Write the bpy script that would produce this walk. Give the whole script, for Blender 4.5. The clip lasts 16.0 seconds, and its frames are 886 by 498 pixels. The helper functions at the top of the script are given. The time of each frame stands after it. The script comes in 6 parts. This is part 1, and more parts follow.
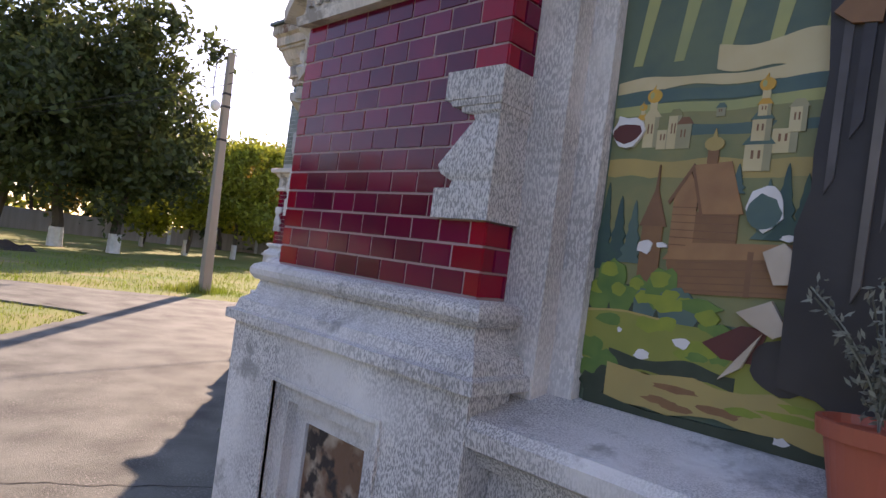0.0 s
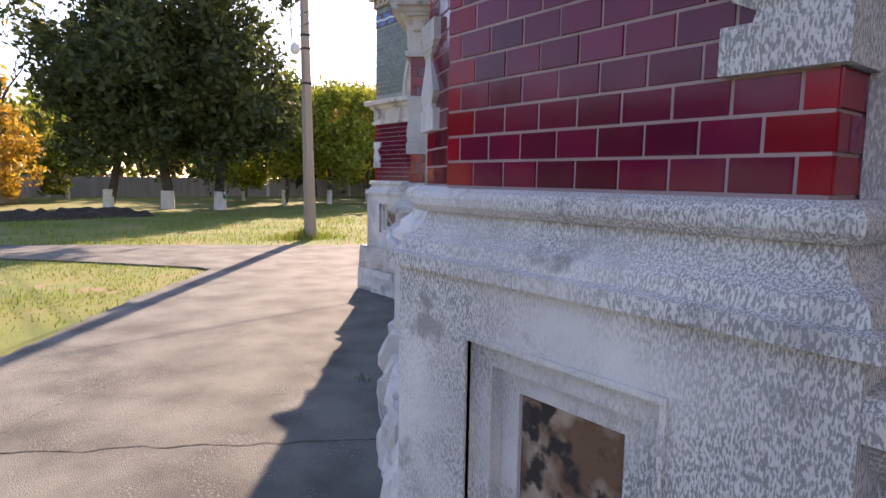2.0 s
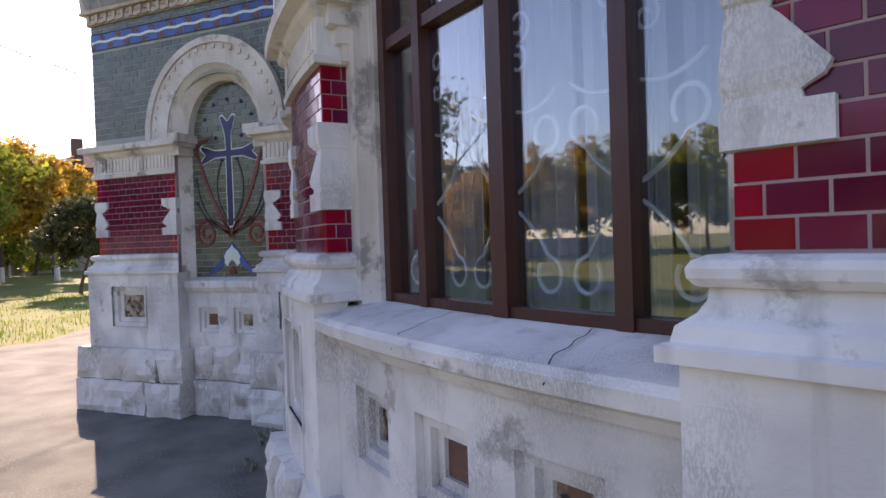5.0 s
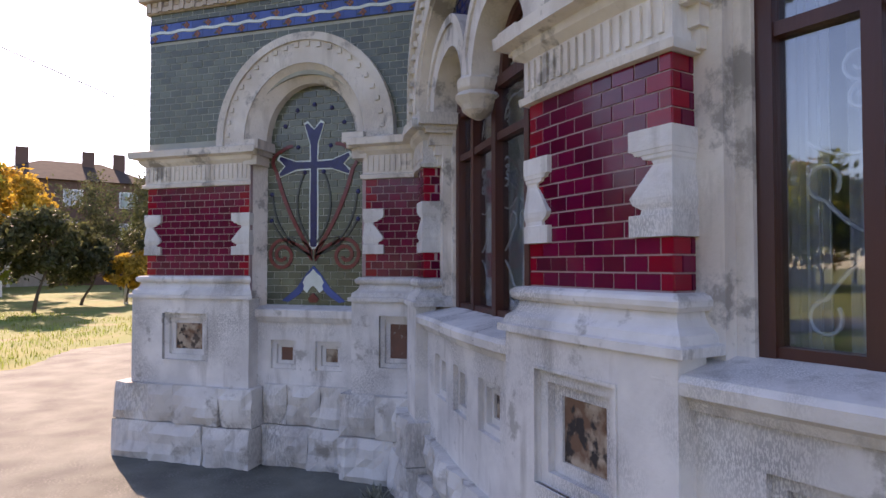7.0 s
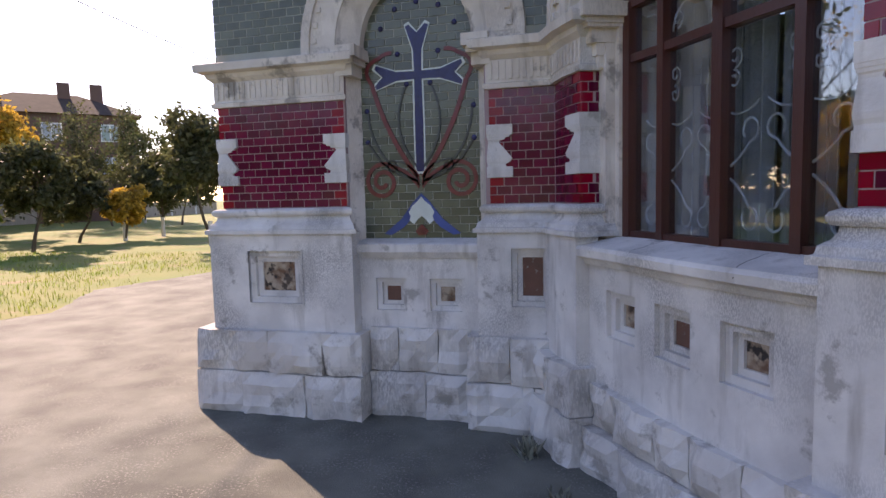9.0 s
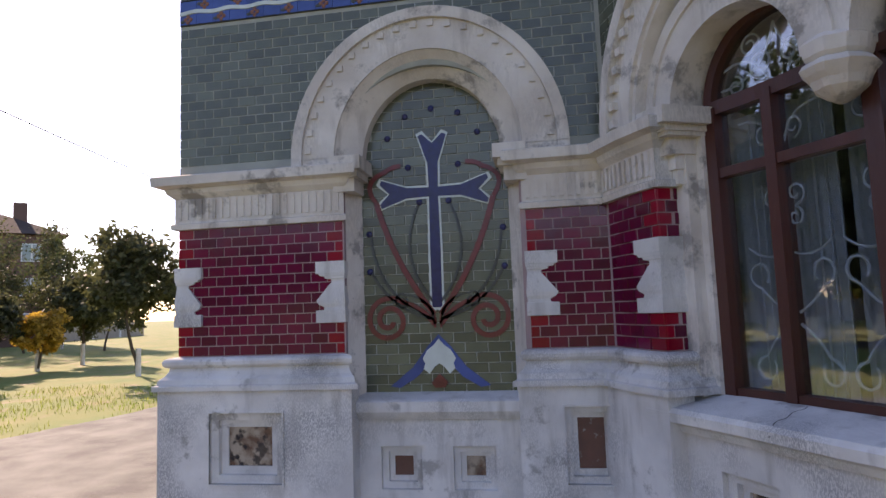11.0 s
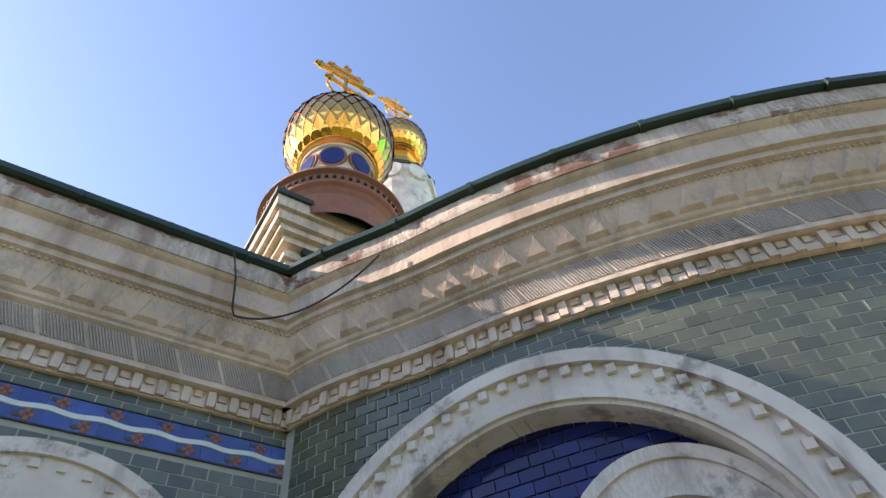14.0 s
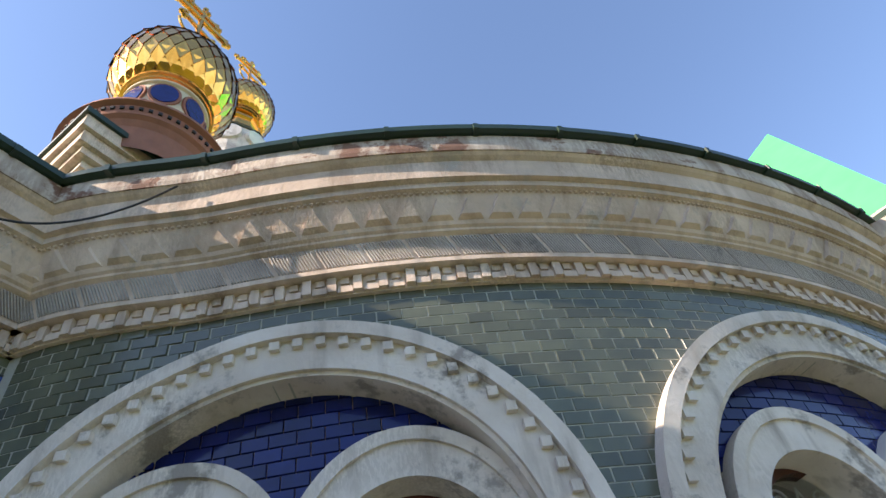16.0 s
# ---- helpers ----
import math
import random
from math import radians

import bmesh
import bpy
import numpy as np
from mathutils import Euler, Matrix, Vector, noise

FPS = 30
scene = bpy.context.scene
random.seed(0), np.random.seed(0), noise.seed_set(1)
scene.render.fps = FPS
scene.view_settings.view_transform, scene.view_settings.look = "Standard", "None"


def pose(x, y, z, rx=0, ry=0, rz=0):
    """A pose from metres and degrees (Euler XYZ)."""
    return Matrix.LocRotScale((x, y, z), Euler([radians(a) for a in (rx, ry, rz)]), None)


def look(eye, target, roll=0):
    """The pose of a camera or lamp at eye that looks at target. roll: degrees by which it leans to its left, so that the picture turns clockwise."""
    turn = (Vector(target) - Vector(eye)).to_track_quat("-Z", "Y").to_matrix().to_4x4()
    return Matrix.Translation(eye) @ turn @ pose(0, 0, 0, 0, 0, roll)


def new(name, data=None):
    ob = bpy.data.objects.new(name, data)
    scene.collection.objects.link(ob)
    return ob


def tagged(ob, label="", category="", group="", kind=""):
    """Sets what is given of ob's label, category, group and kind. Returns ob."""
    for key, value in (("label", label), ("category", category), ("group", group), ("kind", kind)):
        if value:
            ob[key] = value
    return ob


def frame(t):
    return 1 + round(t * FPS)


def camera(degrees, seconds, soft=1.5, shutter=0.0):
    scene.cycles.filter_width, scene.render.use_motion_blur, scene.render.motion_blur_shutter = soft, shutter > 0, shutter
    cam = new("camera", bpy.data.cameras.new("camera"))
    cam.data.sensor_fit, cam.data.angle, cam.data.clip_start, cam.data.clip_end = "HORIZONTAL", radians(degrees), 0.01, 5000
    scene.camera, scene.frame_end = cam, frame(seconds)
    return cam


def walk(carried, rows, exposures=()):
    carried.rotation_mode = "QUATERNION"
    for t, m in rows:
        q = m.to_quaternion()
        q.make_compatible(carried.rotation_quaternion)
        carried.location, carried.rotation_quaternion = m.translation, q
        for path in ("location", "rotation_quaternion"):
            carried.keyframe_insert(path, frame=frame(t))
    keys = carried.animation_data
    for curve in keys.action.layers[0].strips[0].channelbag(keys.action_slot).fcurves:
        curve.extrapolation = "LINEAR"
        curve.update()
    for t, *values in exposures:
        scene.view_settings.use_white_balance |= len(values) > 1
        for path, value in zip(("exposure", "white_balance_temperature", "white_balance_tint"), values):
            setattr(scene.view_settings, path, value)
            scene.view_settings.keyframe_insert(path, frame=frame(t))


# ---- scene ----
cam = camera(72.2, 16.0)
METRES, EYE, TILT, LEAN, TURN = 8.0, 1.5, 0.0, 0.0, 0.0
PATH = [
    (0, (5.488, -4.771, 1.653), (4.104, -3.327, 1.688), 7.4),
    (0.5, (5.374, -4.756, 1.639), (3.765, -3.569, 1.565), 3.4),
    (1, (5.233, -4.711, 1.603), (3.559, -3.64, 1.374), 2.4),
    (1.5, (5.101, -4.684, 1.599), (3.452, -3.57, 1.405), 0.9),
    (2, (4.92, -4.642, 1.589), (3.359, -3.413, 1.365), 1.0),
    (2.5, (4.708, -4.606, 1.602), (3.25, -3.25, 1.422), -2.5),
    (3, (4.385, -4.533, 1.598), (3.044, -3.056, 1.455), -0.8),
    (3.5, (4.086, -4.567, 1.601), (2.839, -3.007, 1.486), -1.7),
    (6, (2.334, -4.515, 1.648), (1.804, -2.586, 1.667), -0.8),
    (6.5, (1.951, -4.493, 1.675), (1.389, -2.574, 1.72), -1.5),
    (7, (1.568, -4.462, 1.658), (0.987, -2.55, 1.714), -0.0),
    (7.5, (1.196, -4.403, 1.673), (0.651, -2.48, 1.737), -0.9),
    (8, (0.824, -4.389, 1.637), (0.255, -2.471, 1.612), -2.4),
    (10.3, (0.006, -3.595, 1.714), (-0.475, -1.667, 1.487), 0.8),
    (10.5, (-0.081, -3.512, 1.726), (-0.526, -1.564, 1.636), -1.1),
    (11, (-0.343, -3.425, 1.813), (-0.67, -1.461, 2.007), -2.1),
    (11.5, (-0.455, -3.263, 1.949), (-0.533, -1.283, 2.216), -2.0),
    (12, (-0.638, -3.082, 1.969), (-0.341, -1.168, 2.469), -1.8),
    (12.5, (-0.631, -2.941, 1.977), (-0.06, -1.251, 2.88), -0.4),
    (12.6, (-0.646, -2.945, 1.975), (-0.009, -1.33, 2.967), -0.8),
    (13, (-0.791, -2.868, 1.977), (0.098, -1.56, 3.201), -4.4),
    (13.5, (-0.891, -2.794, 2.029), (0.039, -1.687, 3.411), -9.1),
    (14, (-0.947, -2.762, 2.057), (-0.141, -1.731, 3.569), -7.5),
    (14.5, (-0.953, -2.695, 2.036), (-0.156, -1.707, 3.581), -7.2),
    (15, (-0.916, -2.671, 2.032), (-0.102, -1.713, 3.588), -7.0),
    (15.5, (-0.85, -2.652, 2.023), (0.168, -1.787, 3.512), -9.8),
    (16, (-0.757, -2.69, 1.993), (0.45, -2.047, 3.453), -11.8),
]
EXPOSURES = [(0, 1.32, 8300, 33), (0.5, 1.6, 8300, 33), (1.0, 1.55, 8300, 33), (2.5, 1.45, 8300, 33), (3.5, 1.6, 8350, 34), (6, 1.42, 8300, 33), (6.5, 1.5, 8450, 35), (8, 1.32, 8450, 34), (10.5, 1.42, 8350, 33), (11, 1.26, 8350, 33), (11.5, 1.42, 8350, 33), (12, 2.05, 8450, 35), (12.5, 2.2, 8500, 35), (13.5, 1.85, 8100, 27), (14.5, 1.4, 7700, 19), (16, 1.42, 7650, 17)]
walk(cam, [(t, look(eye, target, roll)) for t, eye, target, roll in PATH], EXPOSURES)

# ---- world, sun, exposure ----
SUN_EL, SUN_ROT = 28.5, -52.0
world = bpy.data.worlds.new("sky")
scene.world = world
world.use_nodes = True
wt = world.node_tree
sky = wt.nodes.new("ShaderNodeTexSky")
sky.sky_type, sky.sun_disc = "NISHITA", False
sky.sun_elevation, sky.sun_rotation = radians(SUN_EL), radians(SUN_ROT)
sky.air_density, sky.dust_density, sky.ozone_density = 1.0, 0.4, 5.0
wt.links.new(sky.outputs[0], wt.nodes["Background"].inputs[0])
wt.nodes["Background"].inputs[1].default_value = 0.15
sun = new("sun", bpy.data.lights.new("sun", "SUN"))
sun.data.energy, sun.data.angle, sun.data.color = 4.0, radians(0.55), (1.0, 0.93, 0.82)
sun.matrix_world = look((-40 * 0.788, 40 * 0.615, 40 * math.tan(radians(SUN_EL))), (0, 0, 0))


# ---- materials ----
def material(name, base, other=None, rough=0.6, metal=0.0, scale=6.0, fine=60.0, amount=0.5, bump=0.2,
             vary=0.0, island=0.0, spots=None, spot_scale=30.0, spot_at=0.62, patch=(0.4, 0.6), spec=0.5, stretch=(1, 1, 1)):
    m = bpy.data.materials.new(name)
    m.use_nodes = True
    n, l = m.node_tree.nodes, m.node_tree.links
    b = n["Principled BSDF"]
    b.inputs["Roughness"].default_value, b.inputs["Metallic"].default_value = rough, metal
    b.inputs["Specular IOR Level"].default_value = spec
    geo = n.new("ShaderNodeNewGeometry")
    mp = n.new("ShaderNodeMapping")
    mp.inputs["Scale"].default_value = stretch
    l.new(geo.outputs["Position"], mp.inputs[0])

    def tex(s, detail=4.0):
        t = n.new("ShaderNodeTexNoise")
        t.inputs["Scale"].default_value, t.inputs["Detail"].default_value = s, detail
        l.new(mp.outputs[0], t.inputs["Vector"])
        return t.outputs["Fac"]

    def mix(fac, a, c):
        x = n.new("ShaderNodeMix")
        x.data_type = "RGBA"
        for sock, v in ((x.inputs[0], fac), (x.inputs[6], a), (x.inputs[7], c)):
            if isinstance(v, (tuple, float, int)):
                sock.default_value = v if not isinstance(v, tuple) else (*v, 1)
            else:
                l.new(v, sock)
        return x.outputs[2]

    def ramp(v, a, c):
        r = n.new("ShaderNodeMapRange")
        r.inputs[1].default_value, r.inputs[2].default_value = a, c
        l.new(v, r.inputs[0])
        return r.outputs[0]

    col = mix(ramp(tex(scale), 0.5 - amount / 2, 0.5 + amount / 2), base, other or tuple(c * 0.8 for c in base))
    big = tex(fine, 6.0)
    if spots:
        mul = n.new("ShaderNodeMath")
        mul.operation = "MULTIPLY"
        l.new(ramp(tex(spot_scale, 3.0), spot_at, spot_at + 0.09), mul.inputs[0])
        l.new(ramp(tex(max(0.7, spot_scale * 0.05), 3.0), patch[0], patch[1]), mul.inputs[1])
        col = mix(mul.outputs[0], col, spots)
    if vary or island:
        hs = n.new("ShaderNodeHueSaturation")
        mr = n.new("ShaderNodeMapRange")
        if vary:
            oi = n.new("ShaderNodeObjectInfo")
            l.new(oi.outputs["Random"], mr.inputs[0])
        else:
            l.new(geo.outputs["Random Per Island"], mr.inputs[0])
        k = vary or island
        mr.inputs[3].default_value, mr.inputs[4].default_value = 1 - k, 1 + k
        l.new(mr.outputs[0], hs.inputs["Value"])
        l.new(col, hs.inputs["Color"])
        col = hs.outputs[0]
    l.new(col, b.inputs["Base Color"])
    if bump:
        bp = n.new("ShaderNodeBump")
        bp.inputs["Strength"].default_value, bp.inputs["Distance"].default_value = bump, 0.01
        l.new(big, bp.inputs["Height"])
        l.new(bp.outputs[0], b.inputs["Normal"])
    return m


def weathered(name, base, other, pit, cement, dirt, pits=(0.43, 0.54), pit_patch=(0.32, 0.54), pit_amount=0.85, peel=(0.60, 0.66), streak=(0.56, 0.76), bump=0.5, pit_scale=210.0):
    """Old limewash: clouded paint, chiselled pits in patches, dirt running down, bare cement where the coat has gone."""
    m = bpy.data.materials.new(name)
    m.use_nodes = True
    n, l = m.node_tree.nodes, m.node_tree.links
    b = n["Principled BSDF"]
    b.inputs["Roughness"].default_value, b.inputs["Specular IOR Level"].default_value = 0.88, 0.25
    geo = n.new("ShaderNodeNewGeometry")

    def tex(sc, detail, stretch=(1, 1, 1), rough=0.55):
        mp = n.new("ShaderNodeMapping")
        mp.inputs["Scale"].default_value = stretch
        l.new(geo.outputs["Position"], mp.inputs[0])
        t = n.new("ShaderNodeTexNoise")
        t.inputs["Scale"].default_value, t.inputs["Detail"].default_value, t.inputs["Roughness"].default_value = sc, detail, rough
        l.new(mp.outputs[0], t.inputs["Vector"])
        return t.outputs["Fac"]

    def ramp(v, a, c, top=1.0):
        r = n.new("ShaderNodeMapRange")
        r.inputs[1].default_value, r.inputs[2].default_value, r.inputs[4].default_value = a, c, top
        l.new(v, r.inputs[0])
        return r.outputs[0]

    def times(a, c):
        x = n.new("ShaderNodeMath")
        x.operation = "MULTIPLY"
        l.new(a, x.inputs[0]); l.new(c, x.inputs[1])
        return x.outputs[0]

    def mix(fac, a, c):
        x = n.new("ShaderNodeMix")
        x.data_type = "RGBA"
        for sock, v in ((x.inputs[0], fac), (x.inputs[6], a), (x.inputs[7], c)):
            if isinstance(v, tuple):
                sock.default_value = (*v, 1)
            else:
                l.new(v, sock)
        return x.outputs[2]
    col = mix(ramp(tex(2.6, 6.0), 0.36, 0.64), base, other)
    col = mix(ramp(tex(9.0, 5.0, (1, 1, 0.16)), streak[0], streak[1], 0.7), col, dirt)
    gone = ramp(tex(3.4, 9.0, (1, 1, 1), 0.68), peel[0], peel[1])
    col = mix(gone, col, cement)
    pitted = times(ramp(tex(pit_scale, 2.5, (1, 1, 0.33)), pits[0], pits[1]), ramp(tex(2.1, 4.0), pit_patch[0], pit_patch[1], pit_amount))
    col = mix(pitted, col, pit)
    l.new(col, b.inputs["Base Color"])
    h = n.new("ShaderNodeMath")
    h.operation = "SUBTRACT"
    l.new(tex(42.0, 7.0), h.inputs[0])
    l.new(pitted, h.inputs[1])
    bp = n.new("ShaderNodeBump")
    bp.inputs["Strength"].default_value, bp.inputs["Distance"].default_value = bump, 0.006
    l.new(h.outputs[0], bp.inputs["Height"])
    l.new(bp.outputs[0], b.inputs["Normal"])
    return m


WHITE = weathered("whitewashed_stone", (0.76, 0.73, 0.70), (0.58, 0.555, 0.535), (0.21, 0.205, 0.205), (0.40, 0.375, 0.35), (0.33, 0.30, 0.27), pit_patch=(0.46, 0.66), pit_amount=0.6, peel=(0.59, 0.65))
CHISEL = weathered("chiselled_whitewash", (0.76, 0.74, 0.72), (0.60, 0.58, 0.57), (0.22, 0.22, 0.222), (0.38, 0.365, 0.35), (0.33, 0.31, 0.29), pits=(0.46, 0.55), pit_patch=(0.34, 0.56), pit_amount=0.8, peel=(0.56, 0.63), pit_scale=290.0)
ARCH = weathered("flaking_whitewash", (0.76, 0.70, 0.64), (0.60, 0.53, 0.47), (0.30, 0.26, 0.23), (0.33, 0.295, 0.265), (0.30, 0.25, 0.21), pit_patch=(0.5, 0.75), pit_amount=0.5, peel=(0.55, 0.62), pit_scale=90)
PLASTER = weathered("aged_lime_plaster", (0.72, 0.59, 0.50), (0.52, 0.415, 0.345), (0.30, 0.235, 0.19), (0.43, 0.38, 0.335), (0.30, 0.215, 0.165), pit_patch=(0.45, 0.7), pit_amount=0.5, peel=(0.57, 0.66), streak=(0.5, 0.72), pit_scale=70)
FASCIA = weathered("crumbling_eave_plaster", (0.66, 0.59, 0.52), (0.46, 0.38, 0.32), (0.24, 0.17, 0.14), (0.225, 0.125, 0.095), (0.22, 0.14, 0.105), pit_patch=(0.4, 0.65), pit_amount=0.5, peel=(0.53, 0.58), streak=(0.46, 0.66), pit_scale=60)
HATCH = weathered("grey_combed_cement", (0.56, 0.51, 0.47), (0.43, 0.39, 0.36), (0.25, 0.23, 0.21), (0.30, 0.275, 0.255), (0.28, 0.24, 0.21), pit_amount=0.4)
ROCK = weathered("rough_whitewashed_rock", (0.72, 0.69, 0.65), (0.56, 0.525, 0.49), (0.29, 0.27, 0.25), (0.38, 0.345, 0.31), (0.32, 0.285, 0.255), pit_patch=(0.48, 0.68), pit_amount=0.55, peel=(0.56, 0.64), bump=0.8, pit_scale=70)
JOINT = material("tile_joint_mortar", (0.44, 0.30, 0.30), (0.33, 0.23, 0.23), 0.95, fine=80)
JOINT_G = material("grey_green_mortar", (0.42, 0.42, 0.36), (0.3, 0.3, 0.26), 0.95, fine=80)
RED = material("oxblood_glazed_tile", (0.165, 0.003, 0.030), (0.11, 0.003, 0.030), 0.12, scale=9, fine=14, bump=0.06, vary=0.3, spec=0.42)
BRIGHT = material("scarlet_glazed_tile", (0.31, 0.003, 0.018), (0.24, 0.003, 0.02), 0.12, scale=9, fine=14, bump=0.06, vary=0.2, spec=0.33)
GREEN = material("grey_green_glazed_tile", (0.112, 0.125, 0.085), (0.078, 0.09, 0.066), 0.27, scale=7, fine=16, bump=0.06, vary=0.28, spec=0.6)
GREEN_I = material("grey_green_glazed_tiles", (0.112, 0.125, 0.085), (0.078, 0.09, 0.066), 0.27, scale=7, fine=16, bump=0.06, island=0.28, spec=0.6)
OLIVE = material("olive_glazed_tile", (0.125, 0.138, 0.095), (0.09, 0.10, 0.072), 0.22, scale=7, fine=16, bump=0.06, vary=0.3, spec=0.6)
BLUE = material("cobalt_glazed_tile", (0.008, 0.018, 0.13), (0.005, 0.010, 0.08), 0.12, scale=8, fine=14, bump=0.05, vary=0.3, spec=0.35)
BAND = material("bright_blue_band_tile", (0.045, 0.10, 0.33), (0.03, 0.07, 0.25), 0.2, scale=10, fine=20, bump=0.05, vary=0.2)
PALE = material("pale_glaze", (0.68, 0.74, 0.70), (0.5, 0.56, 0.52), 0.25, fine=30, bump=0.1)
NAVY = material("navy_mosaic", (0.018, 0.02, 0.11), (0.012, 0.012, 0.06), 0.2, scale=30, fine=60, bump=0.2)
MAROON = material("maroon_mosaic", (0.22, 0.03, 0.03), (0.12, 0.022, 0.02), 0.3, scale=20, fine=60, bump=0.2)
SAGE = material("dark_sage_mosaic", (0.05, 0.06, 0.05), (0.03, 0.03, 0.03), 0.3, fine=60)
WOOD = material("brown_varnished_frame", (0.10, 0.024, 0.016), (0.055, 0.016, 0.012), 0.42, scale=5, fine=50, bump=0.3, stretch=(1, 1, 0.15))
IRON = material("white_painted_iron", (0.75, 0.76, 0.76), (0.6, 0.6, 0.6), 0.5, fine=60)
CLOTH = material("pale_curtain_cloth", (0.66, 0.67, 0.68), (0.42, 0.42, 0.42), 0.9, scale=8, fine=80, stretch=(1, 1, 0.1))
ROOM = material("room_plaster", (0.42, 0.42, 0.41), None, 0.9)
ROOF = material("dark_green_roof_metal", (0.018, 0.045, 0.026), (0.012, 0.03, 0.018), 0.4, scale=3, fine=20)
BRIGHTROOF = material("bright_green_roof_metal", (0.06, 0.60, 0.17), (0.05, 0.52, 0.15), 0.8, scale=1.5, fine=10, bump=0.05, spec=0.1)
GOLD = material("gilded_scale", (0.95, 0.52, 0.15), (0.85, 0.42, 0.10), 0.22, 1.0, scale=4, fine=20, bump=0.05, vary=0.15)
CREAM = material("cream_drum_paint", (0.62, 0.55, 0.42), (0.5, 0.43, 0.32), 0.7, scale=3, fine=30)
TERRA = material("terracotta_brick", (0.32, 0.13, 0.09), (0.24, 0.1, 0.07), 0.8, scale=6, fine=30)
PANEL = material("flaking_painted_panel", (0.42, 0.33, 0.25), (0.17, 0.09, 0.055), 0.85, scale=9, fine=40, bump=0.6, amount=0.16,
                 spots=(0.035, 0.026, 0.024), spot_scale=16, spot_at=0.5, patch=(0.36, 0.5))
RUST = material("red_brown_panel", (0.2, 0.085, 0.06), (0.13, 0.07, 0.05), 0.8, scale=10, fine=40, spots=(0.3, 0.27, 0.24), spot_scale=40)
ASPHALT = material("worn_asphalt", (0.185, 0.192, 0.165), (0.085, 0.088, 0.078), 0.85, scale=1.7, fine=110, bump=0.7, spec=0.25, amount=0.32,
                   spots=(0.24, 0.23, 0.21), spot_scale=60, spot_at=0.55)
CRACK = material("crack_fill", (0.03, 0.028, 0.026), None, 0.95)
LAWN = material("dry_autumn_lawn", (0.20, 0.19, 0.04), (0.10, 0.165, 0.02), 0.95, scale=0.5, fine=25, bump=1.0, amount=0.4,
                spots=(0.25, 0.19, 0.09), spot_scale=1.1, spot_at=0.55)
BARK = material("grey_bark", (0.11, 0.085, 0.06), (0.06, 0.045, 0.035), 0.95, scale=8, fine=30, bump=0.8, stretch=(1, 1, 0.2))
LIME = material("limewashed_bark", (0.7, 0.68, 0.65), (0.5, 0.48, 0.45), 0.9)
CONC = material("weathered_pole_concrete", (0.36, 0.31, 0.26), (0.25, 0.21, 0.17), 0.9, scale=3, fine=40, stretch=(1, 1, 0.1))
CABLE = material("black_cable", (0.015, 0.015, 0.015), None, 0.6, bump=0)
EARTH = material("dug_dark_earth", (0.06, 0.045, 0.03), (0.035, 0.025, 0.02), 1.0, scale=3, fine=20, bump=0.8)
BRICKFAR = material("brown_brick_facade", (0.15, 0.085, 0.066), (0.12, 0.068, 0.055), 0.9, scale=1.2, fine=10, bump=0.1)
# far roof: backlit shade is put into this dark brown
FARROOF = material("dark_backlit_roof", (0.085, 0.06, 0.05), (0.06, 0.045, 0.04), 0.95, scale=2, fine=12, spec=0.1)
GLASSFAR = material("far_window_glass", (0.35, 0.40, 0.45), (0.15, 0.17, 0.2), 0.15, scale=0.8, bump=0)
POT = material("orange_plastic_pot", (0.42, 0.10, 0.055), (0.36, 0.08, 0.05), 0.45, bump=0.05)
HOLE = material("dark_recess", (0.05, 0.008, 0.01), None, 0.8)


def leafmat(name, a, c):
    m = material(name, a, c, 0.65, scale=0.7, fine=5, bump=0, island=0.45, amount=0.5)
    n, l = m.node_tree.nodes, m.node_tree.links
    b = n["Principled BSDF"]
    tr = n.new("ShaderNodeBsdfTranslucent")
    l.new(b.inputs["Base Color"].links[0].from_socket, tr.inputs[0])
    mx = n.new("ShaderNodeMixShader")
    mx.inputs[0].default_value = 0.45
    l.new(b.outputs[0], mx.inputs[1]); l.new(tr.outputs[0], mx.inputs[2])
    l.new(mx.outputs[0], n["Material Output"].inputs[0])
    return m


BLADE = leafmat("grass_blade", (0.14, 0.24, 0.025), (0.25, 0.27, 0.05))
LEAF_DARK = leafmat("elm_leaf", (0.05, 0.07, 0.026), (0.09, 0.11, 0.03))
LEAF_LIME = leafmat("lime_green_leaf", (0.22, 0.28, 0.035), (0.34, 0.34, 0.05))
LEAF_GOLD = leafmat("golden_leaf", (0.55, 0.36, 0.05), (0.46, 0.27, 0.05))
LEAF_GREY = leafmat("grey_green_leaf", (0.06, 0.075, 0.035), (0.10, 0.10, 0.04))
LEAF_POT = leafmat("silvery_leaf", (0.22, 0.25, 0.2), (0.3, 0.31, 0.26))

GLASS = bpy.data.materials.new("window_glass")
GLASS.use_nodes = True
_n, _l = GLASS.node_tree.nodes, GLASS.node_tree.links
_t, _g, _f, _x, _p, _m = (_n.new("ShaderNodeBsdfTransparent"), _n.new("ShaderNodeBsdfGlossy"), _n.new("ShaderNodeLayerWeight"), _n.new("ShaderNodeMixShader"),
                          _n.new("ShaderNodeMath"), _n.new("ShaderNodeMapRange"))
_g.inputs["Roughness"].default_value = 0.02
_f.inputs[0].default_value = 0.5
_p.operation, _p.inputs[1].default_value = "POWER", 2.6
_m.inputs[3].default_value, _m.inputs[4].default_value = 0.16, 0.6
_t.inputs[0].default_value = (0.86, 0.90, 0.93, 1)
